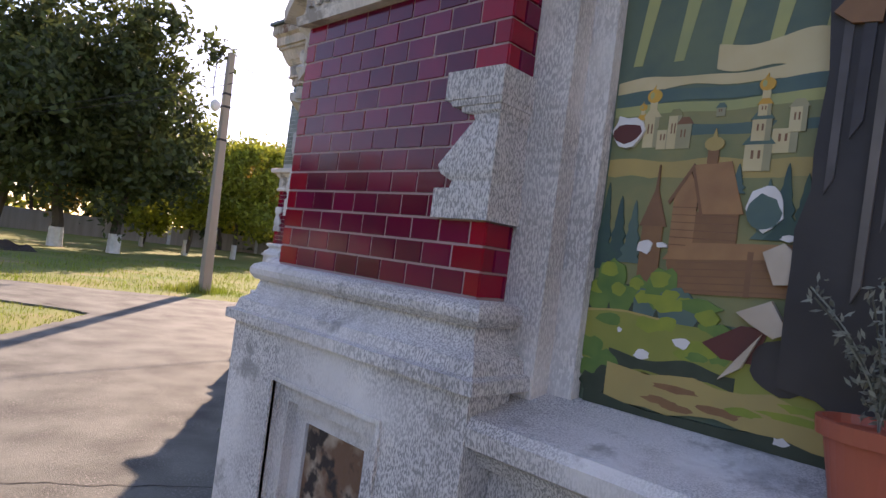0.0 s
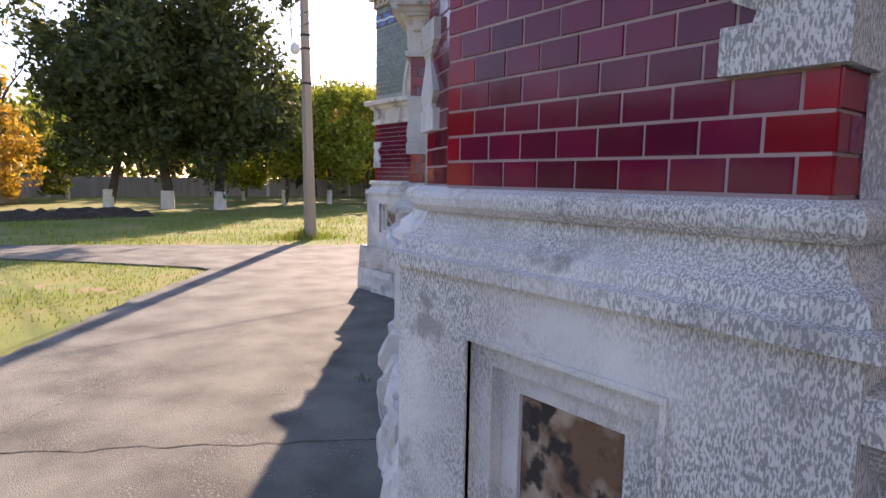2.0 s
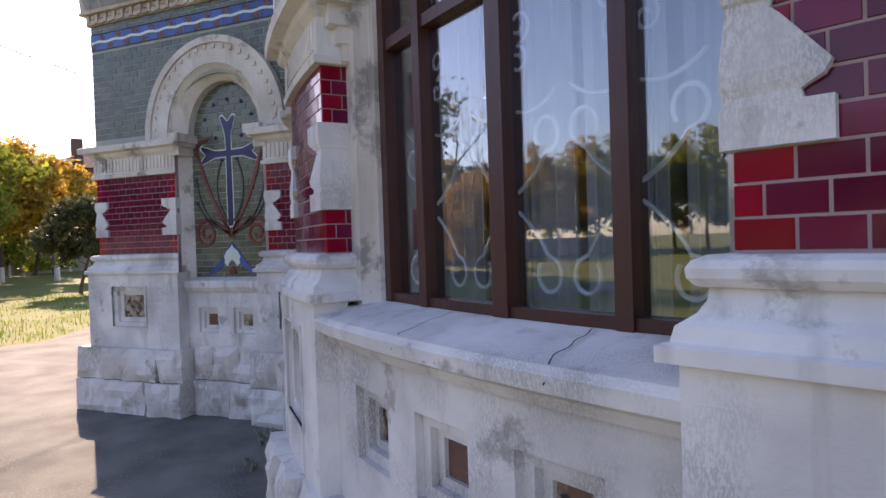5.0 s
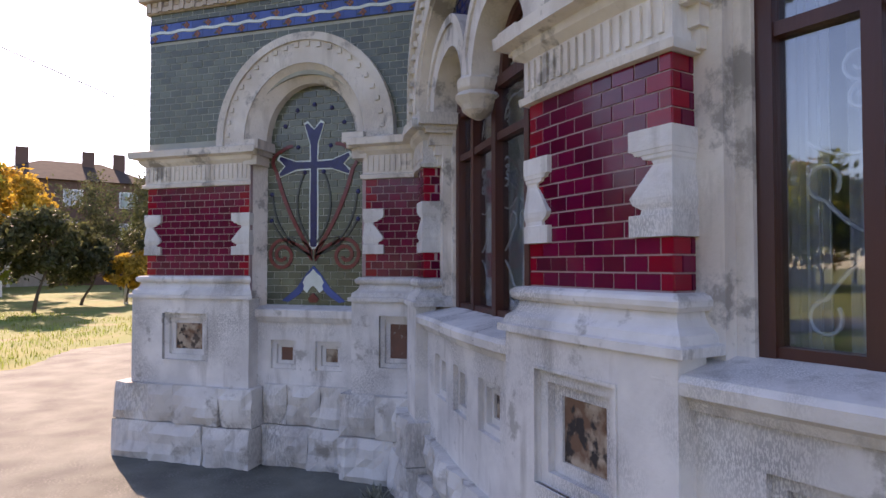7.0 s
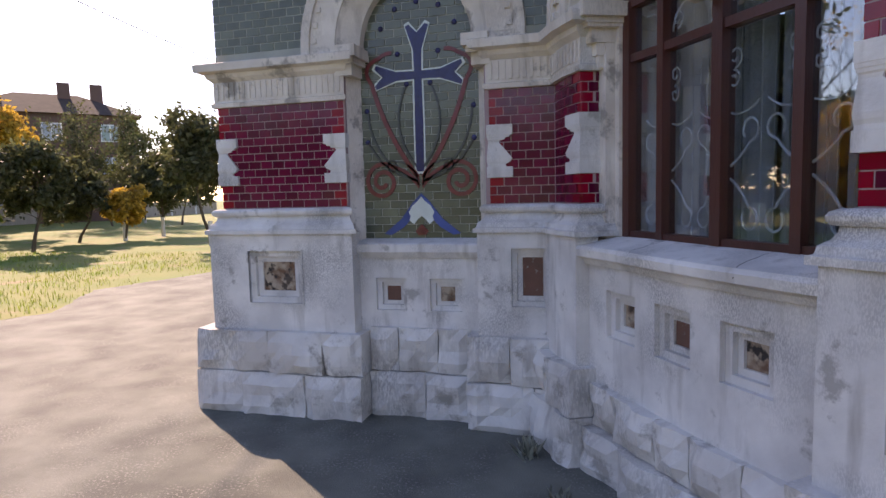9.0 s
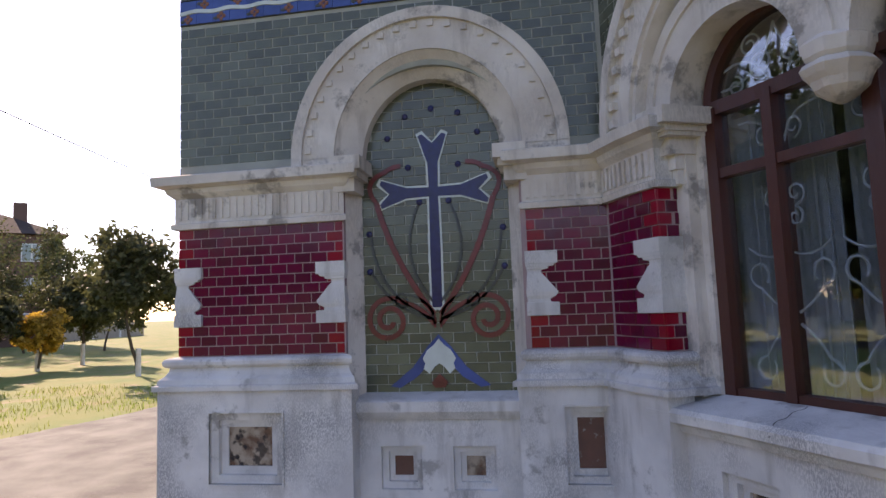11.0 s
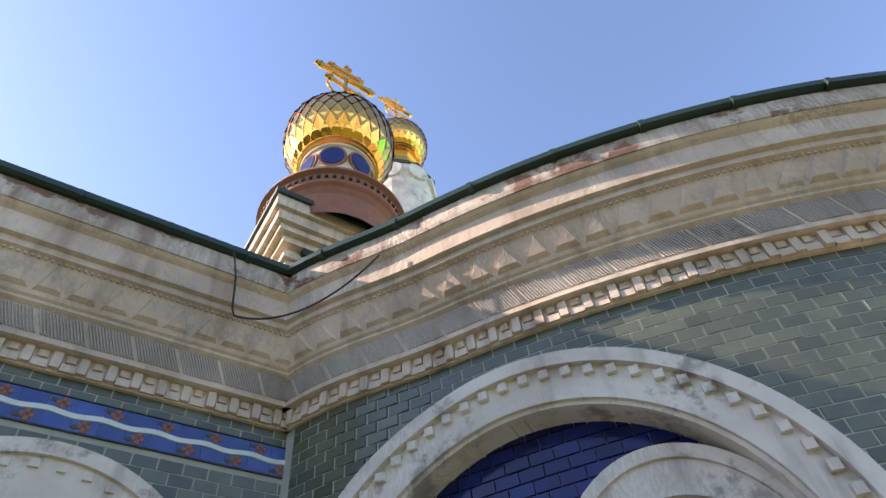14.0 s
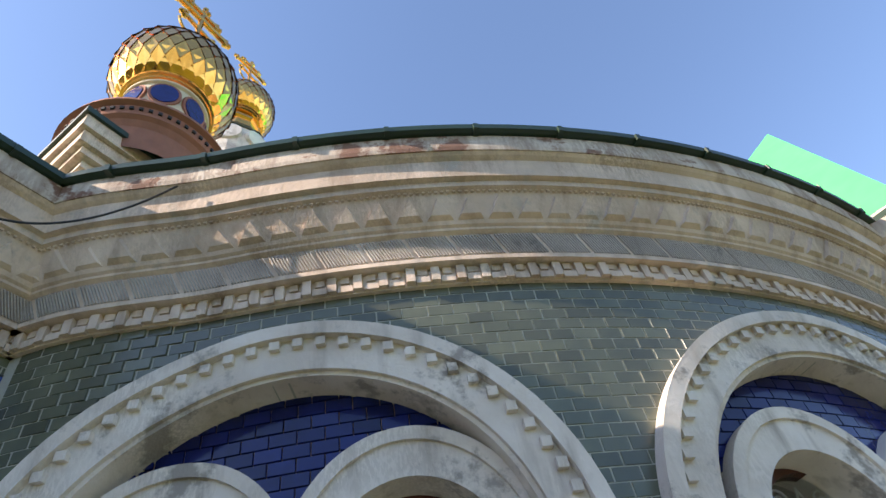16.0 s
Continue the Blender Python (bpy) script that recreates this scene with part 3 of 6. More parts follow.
def panel_die(w, M, u0, u1, z0, z1, d, pu0, pu1, pz0, pz1, fill, n=1, depth=0.075, e0=0.0, e1=0.0):
    """A block of wall with a stepped square recess and a panel in it."""
    bm = bmesh.new()
    back = -0.06
    bent(bm, M, u0 - e0, pu0, back, d, z0, z1, n)
    bent(bm, M, pu1, u1 + e1, back, d, z0, z1, n)
    bent(bm, M, pu0, pu1, back, d, z0, pz0, n)
    bent(bm, M, pu0, pu1, back, d, pz1, z1, n)
    part("pedestal", bm, stone(w), w, "whitewashed pedestal block with stippled paint")
    s = min(pu1 - pu0, pz1 - pz0) * 0.11
    bm = bmesh.new()
    for k in (0, 1):
        a0, a1, b0, b1 = pu0 + s * k, pu1 - s * k, pz0 + s * k, pz1 - s * k
        q = d - depth * (0.35 + 0.45 * k)
        bent(bm, M, a0, a0 + s, back - 0.02, q, b0, b1)
        bent(bm, M, a1 - s, a1, back - 0.02, q, b0, b1)
        bent(bm, M, a0 + s, a1 - s, back - 0.02, q, b0, b0 + s)
        bent(bm, M, a0 + s, a1 - s, back - 0.02, q, b1 - s, b1)
    # raised fillet round the recess
    f = 0.012
    bent(bm, M, pu0 - f, pu1 + f, d - 0.01, d + 0.008, pz1, pz1 + f)
    bent(bm, M, pu0 - f, pu1 + f, d - 0.01, d + 0.008, pz0 - f, pz0)
    bent(bm, M, pu0 - f, pu0, d - 0.01, d + 0.008, pz0, pz1)
    bent(bm, M, pu1, pu1 + f, d - 0.01, d + 0.008, pz0, pz1)
    part("panel_frame", bm, stone(w), w, "stepped whitewashed frame")
    bm = bmesh.new()
    bent(bm, M, pu0 + 2 * s, pu1 - 2 * s, back - 0.02, d - depth * 0.95, pz0 + 2 * s, pz1 - 2 * s)
    part("inset_panel", bm, fill, w, "flaking painted inset panel")


panel_die(wall_d, on_d, -2.575, -1.512, Z_PL, Z_DIE - 0.018, 0.08, -2.32, -1.87, 0.85, 1.25, PANEL, e0=0.08, e1=0.06)
panel_die(wall_d, on_d, -0.437, 0.22, Z_PL, Z_DIE - 0.018, 0.08, -0.28, 0.02, 0.87, 1.27, RUST, e0=0.08)
panel_die(wall_p, on_p, U_B0, U_B1, Z_PL - 0.06, Z_DIE - 0.018, 0.08, U_B0 + 0.16, U_B1 - 0.18, 0.8, 1.25, PANEL, e0=0.07, e1=0.07)
panel_die(wall_a, on_a, 3.73, 4.59, Z_PL - 0.1, Z_DIE - 0.018, 0.08, 3.92, 4.40, 0.72, 1.24, PANEL, e0=0.08, e1=0.08)
_bm = bmesh.new()
bent(_bm, on_p, -0.25, U_C + 0.07, -0.06, 0.08, Z_PL - 0.06, Z_DIE - 0.018, 3)
bent(_bm, on_p, U_A - 0.07, U_END, -0.06, 0.08, Z_PL - 0.1, Z_DIE - 0.018, 3)
part("pedestal", _bm, WHITE, wall_p, "whitewashed pedestal block")
_bm = bmesh.new()
bent(_bm, on_a, 4.67, 6.6, -0.1, -0.02, 0.4, 1.23)
part("spandrel_wall", _bm, CHISEL, wall_a)


def small_panels(w, M, u0, u1, d, z0, z1, centres, size, zc, fills, n):
    edges = [u0] + [c + s * size / 2 for c in centres for s in (-1, 1)] + [u1]
    bm = bmesh.new()
    for i in range(0, len(edges), 2):
        bent(bm, M, edges[i], edges[i + 1], -0.1, d, z0, z1, n)
    for c in centres:
        bent(bm, M, c - size / 2, c + size / 2, -0.1, d, z0, zc - size / 2)
        bent(bm, M, c - size / 2, c + size / 2, -0.1, d, zc + size / 2, z1)
    part("spandrel_wall", bm, stone(w), w, "whitewashed wall below the sill")
    for c, fill in zip(centres, fills):
        bm = bmesh.new()
        h, s = size / 2, size * 0.15
        for k in (0, 1):
            a = h - s * k * 0.8
            q = d - 0.03 - 0.03 * k
            bent(bm, M, c - a, c - a + s, -0.12, q, zc - a, zc + a)
            bent(bm, M, c + a - s, c + a, -0.12, q, zc - a, zc + a)
            bent(bm, M, c - a + s, c + a - s, -0.12, q, zc - a, zc - a + s)
            bent(bm, M, c - a + s, c + a - s, -0.12, q, zc + a - s, zc + a)
        part("panel_frame", bm, stone(w), w, "stepped whitewashed frame")
        bm = bmesh.new()
        bent(bm, M, c - h * 0.66, c + h * 0.66, -0.12, d - 0.075, zc - h * 0.66, zc + h * 0.66)
        part("inset_panel", bm, fill, w, "small square inset panel")


small_panels(wall_d, on_d, NX - 0.52, NX + 0.54, -0.05, 0.6, 1.2, (NX - 0.22, NX + 0.20), 0.24, 0.915, (RUST, PANEL), 1)
for _c in (W3, W2):
    small_panels(wall_p, on_p, _c - HALF + 0.05, _c + HALF - 0.05, -0.005, 0.5, 1.22, (_c - 0.45, _c, _c + 0.45), 0.27, 0.95, (PANEL, RUST, PANEL), 4)


def sills():
    prof = [(-0.32, 1.22), (0.0, 1.22), (0.015, 1.25), (0.035, 1.262), (0.055, 1.27), (0.06, 1.31), (0.045, 1.33), (-0.20, 1.375), (-0.32, 1.38)]
    for w, M, u0, u1, n in ((wall_p, on_p, W3 - HALF - 0.02, W3 + HALF + 0.02, 14), (wall_p, on_p, W2 - HALF - 0.02, W2 + HALF + 0.02, 14), (wall_a, on_a, 4.6, 6.55, 2)):
        bm = bmesh.new()
        sweep(bm, M, u0, u1, [(d + 0.02, z) for d, z in prof], n)
        part("window_sill", bm, stone(w), w, "grey cracked stone window sill")
    # open joints across the sills
    for u in (W3 - 0.3, W3 + 0.42, W2 - 0.15, W2 + 0.45):
        bm = bmesh.new()
        prev = None
        for i in range(15):
            k = i / 14
            d, z = (-0.17 + 0.24 * k, 1.3795 - 0.0445 * k) if k < 0.93 else (0.082, 1.29)
            x = u + 0.02 * noise.noise((k * 4, u, 0)) + 0.04 * k
            w = 0.0018 + 0.0015 * abs(noise.noise((k * 9, u, 2)))
            row = (bm.verts.new(on_p(x - w, d, z)), bm.verts.new(on_p(x + w, d, z)))
            if prev:
                bm.faces.new((prev[0], prev[1], row[1], row[0]))
            prev = row
        part("sill_crack", bm, CRACK, wall_p, "dark crack across the sill")
    bm = bmesh.new()
    sweep(bm, on_d, NX - 0.52, NX + 0.54, [(-0.18, 1.19), (-0.03, 1.19), (-0.01, 1.22), (0.0, 1.235), (0.0, 1.29), (-0.02, 1.30), (-0.18, 1.33)])
    part("window_sill", bm, WHITE, wall_d, "pale stone sill of the blind niche")


sills()


def arches():
    # niche arch
    bm = bmesh.new()
    ring(bm, on_d, NX, N_SP, (N_OUT, N_OUT + 0.05), (N_MID, N_MID + 0.06), -0.1, 0.05, 36)
    ring(bm, on_d, NX, N_SP, (N_OUT + 0.015, N_OUT + 0.065), (N_OUT - 0.05, N_OUT), 0.0, 0.072, 36)
    ring(bm, on_d, NX, N_SP, (N_MID + 0.01, N_MID + 0.065), (N_IN, N_IN + 0.06), -0.17, 0.044, 36, din=-0.085)
    for i in range(22):
        a = radians(4 + 172 * i / 21)
        u, z = NX + (N_OUT - 0.085) * math.cos(a), N_SP + (N_OUT - 0.035) * math.sin(a)
        bent(bm, on_d, u - 0.018, u + 0.018, 0.0, 0.064, z - 0.018, z + 0.018)
    for sg in (-1, 1):
        for r0, r1, dd in ((N_MID, N_OUT, 0.05), (N_OUT - 0.05, N_OUT + 0.015, 0.072)):
            a, b = sorted((NX + sg * r0, NX + sg * r1))
            bent(bm, on_d, a, b, -0.1, dd, 2.67, N_SP + 0.003)
    part("niche_arch", bm, ARCH, wall_d, "flaking whitewashed arch over the blind niche")
    bm = bmesh.new()
    for s in (-1, 1):
        q = [(NX + s * 0.535, -0.012), (NX + s * 0.45, -0.155), (NX + s * 0.56, -0.17)]
        v0 = [bm.verts.new(on_d(u, d, 1.3)) for u, d in q]
        v1 = [bm.verts.new(on_d(u, d, 2.6)) for u, d in q]
        bm.faces.new(v0); bm.faces.new(v1)
        for i in range(3):
            j = (i + 1) % 3
            bm.faces.new((v0[i], v0[j], v1[j], v1[i]))
        # bracket capital
        for k, (hw, z0, z1, dd) in enumerate(((0.10, 2.52, 2.60, 0.03), (0.13, 2.60, 2.64, 0.07), (0.155, 2.64, N_SP, 0.10))):
            a, b = sorted((NX + s * (0.54 - hw), NX + s * 0.57))
            bent(bm, on_d, a, b, -0.17, dd, z0, z1)
    part("niche_jamb", bm, ARCH, wall_d, "whitewashed jamb and bracket capital")
    for mid, (wc, p_out, p_in) in zip((W3, W2), BIG):
        bm = bmesh.new()
        ring(bm, on_p, wc, Z_SP - 0.03, (p_out, RISE_OUT + 0.03), (p_in + 0.02, RISE_IN + 0.05), -0.1, 0.05, 44)
        ring(bm, on_p, wc, Z_SP - 0.03, (p_out + 0.02, RISE_OUT + 0.05), (p_out - 0.045, RISE_OUT - 0.015), 0.0, 0.085, 44)
        ring(bm, on_p, wc, Z_SP - 0.03, (p_in + 0.045, RISE_IN + 0.075), (p_in, RISE_IN + 0.03), -0.2, 0.03, 44)
        for i in range(34):
            a = radians(3 + 174 * i / 33)
            u, z = wc + (p_out - 0.075) * math.cos(a), Z_SP - 0.03 + (RISE_OUT - 0.045) * math.sin(a)
            bent(bm, on_p, u - 0.02, u + 0.02, 0.0, 0.074, z - 0.02, z + 0.02)
        part("window_arch", bm, ARCH, wall_p, "weathered whitewashed round arch with block ornament")
        big, wc = wc, mid + TWIN
        bm = bmesh.new()
        for s in (-1, 1):
            c = wc + s * 0.43
            ring(bm, on_p, c, Z_SP, (0.475, 0.55), (0.335, 0.36), -0.33, -0.045, 30)
            ring(bm, on_p, c, Z_SP, (0.48, 0.555), (0.43, 0.50), -0.2, -0.03, 30)
        part("twin_arch", bm, ARCH, wall_p, "pair of small whitewashed arches, partly bare cement")
        bm = bmesh.new()

        def low(u):
            c = wc - 0.43 if u < wc else wc + 0.43
            return ell(u, c, Z_SP, 0.40, 0.44)
        slab(bm, on_p, steps(big - p_in, big + p_in, 48), low, lambda u: max(ell(u, big, Z_SP - 0.02, p_in + 0.02, RISE_IN + 0.05), low(u)), -0.4, -0.124)
        part("tympanum", bm, JOINT, wall_p)
        # corbel
        bm = bmesh.new()
        turned = [(0.015, 2.50), (0.045, 2.52), (0.075, 2.55), (0.085, 2.58), (0.10, 2.60), (0.112, 2.625), (0.10, 2.645), (0.085, 2.655), (0.098, 2.67), (0.102, 2.72), (0.09, 2.735), (0.055, 2.76), (0.05, 2.95)]
        rows = []
        for k, (r, z) in enumerate(turned):
            g = 0.1 * noise.noise((z * 31, wc, 0))
            rows.append([bm.verts.new(on_p(wc + r * 1.08 * math.cos(q) * (1 + g), -0.12 + r * 1.25 * math.sin(q) * (1 + 0.12 * math.cos(9 * q)), z)) for q in (6.2832 * i / 20 for i in range(20))])
        for p, q in zip(rows, rows[1:]):
            for i in range(20):
                bm.faces.new((p[i], p[(i + 1) % 20], q[(i + 1) % 20], q[i]))
        bm.faces.new(rows[0]); bm.faces.new(rows[-1][::-1])
        bent(bm, on_p, wc - 0.05, wc + 0.05, -0.3, -0.08, 2.6, 2.95)
        part("corbel", bm, ARCH, wall_p, "carved hanging stone corbel between the arches")
        wc = mid
        left, right = (U_C, U_B0) if wc < 2 else (U_B1, U_A)
        bm = bmesh.new()
        for edge, sg, k in ((left, 1, 0.85 if wc < 2 else 1.35), (right, -1, 0.6)):
            for a, b, d1 in ((-0.02, 0.078, -0.11), (0.078, 0.123, -0.17)):
                u0, u1 = sorted((edge + sg * a * k, edge + sg * b * k))
                bent(bm, on_p, u0, u1, -0.4, d1, 1.36, Z_SP)
            for hw, z0, z1, dd in ((0.05, 2.36, 2.43, -0.08), (0.06, 2.43, 2.5, -0.06), (0.075, 2.5, 2.58, -0.02), (0.11, 2.58, 2.60, 0.02), (0.12, 2.60, 2.63, 0.035), (0.15, 2.63, Z_SP + 0.01, 0.075)):
                u0, u1 = sorted((edge - sg * 0.01, edge + sg * hw))
                bent(bm, on_p, u0, u1, -0.3, dd, z0, z1)
        part("window_jamb", bm, ARCH, wall_p, "rough whitewashed window jamb with capital")


arches()


# ---- windows ----
def tube(bm, pts, r, sides=5):
    rows = []
    for i, p in enumerate(pts):
        t = (pts[min(i + 1, len(pts) - 1)] - pts[max(i - 1, 0)]).normalized()
        a = t.orthogonal().normalized()
        b = t.cross(a)
        rows.append([bm.verts.new(p + r * (math.cos(6.2832 * k / sides) * a + math.sin(6.2832 * k / sides) * b)) for k in range(sides)])
    for p, q in zip(rows, rows[1:]):
        best = min(range(sides), key=lambda s: (q[s].co - p[0].co).length)
        for k in range(sides):
            bm.faces.new((p[k], p[(k + 1) % sides], q[(k + 1 + best) % sides], q[(k + best) % sides]))


def spiral(c0, c1, r0, r1, a0, turns, n=26):
    out = []
    for i in range(n + 1):
        k = i / n
        a, r = a0 + turns * 6.2832 * k, r0 + (r1 - r0) * k
        out.append((c0 + r * math.cos(a), c1 + r * math.sin(a)))
    return out


def arc2(p, q, sag, n=14):
    (x0, y0), (x1, y1) = p, q
    nx, ny = -(y1 - y0), x1 - x0
    return [(x0 + (x1 - x0) * k + nx * sag * 4 * k * (1 - k), y0 + (y1 - y0) * k + ny * sag * 4 * k * (1 - k)) for k in (i / n for i in range(n + 1))]


def window(index, wc):
    root = tagged(new("window_%d" % index), "brown wooden paired-arch window with white scrolled grille", "window", kind="structure")
    bm = bmesh.new()
    for u, h in ((-0.755, 0.03), (-0.45, 0.026), (0.0, 0.034), (0.45, 0.026), (0.755, 0.03)):
        bent(bm, on_p, wc + u - h, wc + u + h, -0.27, -0.19, 1.36, Z_SP)
    for z, h in ((1.385, 0.025), (2.39, 0.022), (2.70, 0.032)):
        bent(bm, on_p, wc - 0.75, wc + 0.75, -0.265, -0.20, z - h, z + h, 6)
    for s in (-1, 1):
        ring(bm, on_p, wc + s * 0.43, Z_SP, (0.36, 0.385), (0.315, 0.34), -0.27, -0.2, 26)
    part("window_frame", bm, WOOD, root, "dark brown varnished wooden frame")
    bays = ((-0.73, -0.475), (-0.425, -0.033), (0.033, 0.425), (0.475, 0.73))
    for a, b in bays:
        for z0, z1 in ((1.41, 2.37), (2.41, 2.67)):
            bm = bmesh.new()
            bent(bm, on_p, wc + a, wc + b, -0.238, -0.234, z0, z1)
            part("pane", bm, GLASS, root, "reflecting window pane").visible_shadow = False
    for s in (-1, 1):
        bm = bmesh.new()
        ring(bm, on_p, wc + s * 0.43, Z_SP, (0.32, 0.345), (0.002, 0.002), -0.238, -0.234, 24)
        part("pane", bm, GLASS, root, "arched reflecting window pane").visible_shadow = False
    # grille: scrolls mirrored about each half
    bm = bmesh.new()
    D = -0.252

    def curve(pts, r=0.0058):
        tube(bm, [on_p(wc + u, D, z) for u, z in pts], r)
    for c in (-0.45, 0.0, 0.45):
        m = lambda pts: [(c + u, z) for u, z in pts]
        curve(m([(0, 1.42), (0, 2.66)]), 0.005)
        for z in (1.6, 1.84, 2.3):
            curve(m([(0, z - 0.03), (0, z - 0.012), (0, z + 0.012), (0, z + 0.03)]), 0.0105)
        for h in (-1, 1):
            curve(m(arc2((0.005 * h, 1.735), (h * 0.15, 1.85), -0.07 * h) + [(h * (0.155 + 0.045 * math.sin(q)), 1.905 - 0.05 * math.cos(q)) for q in (0.3 * k for k in range(1, 19))]), 0.0068)
            curve(m(arc2((0.005 * h, 1.705), (h * 0.15, 1.56), 0.07 * h) + [(h * (0.155 + 0.045 * math.sin(q)), 1.505 + 0.05 * math.cos(q)) for q in (0.3 * k for k in range(1, 19))]), 0.0068)
            curve(m(arc2((0, 2.0), (h * 0.20, 2.03), -0.16 * h)))
            curve(m(spiral(h * 0.052, 2.24, 0.05, 0.014, -1.57, 1.2 * h)))
            curve(m(spiral(h * 0.045, 2.14, 0.042, 0.012, 1.57, -1.2 * h) ))
            curve(m(arc2((h * 0.02, 2.46), (h * 0.2, 2.6), 0.2 * h)))
            curve(m(spiral(h * 0.07, 2.52, 0.05, 0.014, -1.57, 1.2 * h)))
    for s in (-1, 1):
        c = 0.43
        m = lambda pts: [(s * c + u, z) for u, z in pts]
        for h in (-1, 1):
            curve(m(spiral(h * 0.075, 2.84, 0.07, 0.02, -1.5, 1.3 * h)))
            curve(m(spiral(h * 0.13, 2.94, 0.055, 0.015, 3.1 if h > 0 else 0, -1.4 * h)))
            curve(m(arc2((h * 0.05, 2.76), (h * 0.3, 2.86), 0.25 * h)))
            curve(m(arc2((0, 3.0), (h * 0.3, 2.78), -0.2 * h)))
            curve(m(spiral(h * 0.22, 2.78, 0.045, 0.015, 1.5, 1.2 * h)))
    part("grille", bm, IRON, root, "white painted wrought-iron scroll grille")
    return root


window(1, W3 + PANE)
window(2, W2 + PANE + 0.015)


def curtains(wc):
    bm = bmesh.new()
    for a, b in ((-0.74, -0.56), (-0.50, -0.22), (-0.15, 0.03), (0.07, 0.24), (0.30, 0.56), (0.62, 0.84)):
        n = 40
        rows = []
        for i in range(n + 1):
            u = wc + a + (b - a) * i / n
            d = -0.36 + 0.02 * math.sin(i * 1.25) + 0.012 * math.sin(i * 2.9)
            rows.append((bm.verts.new(on_p(u, d, 1.2)), bm.verts.new(on_p(u, d, 2.66))))
        for p, q in zip(rows, rows[1:]):
            bm.faces.new((p[0], q[0], q[1], p[1]))
    ob = thing("curtain", bm, CLOTH, "pale bluish drawn-aside window curtains", "curtain", "curtains in the apse windows")
    md = ob.modifiers.new("thick", "SOLIDIFY")
    md.thickness = 0.004


curtains(W3)
curtains(W2)
_bm = bmesh.new()
bent(_bm, on_p, -0.3, U_END, -2.2, -2.1, 0, 4.7, 14)
bent(_bm, on_p, -0.3, U_END, -2.2, -0.4, 0.85, 0.9, 14)
bent(_bm, on_p, -0.3, U_END, -2.2, -0.4, 4.1, 4.15, 14)
thing("wall_inside", _bm, ROOM, "dim plastered room behind the windows", "wall", kind="structure")


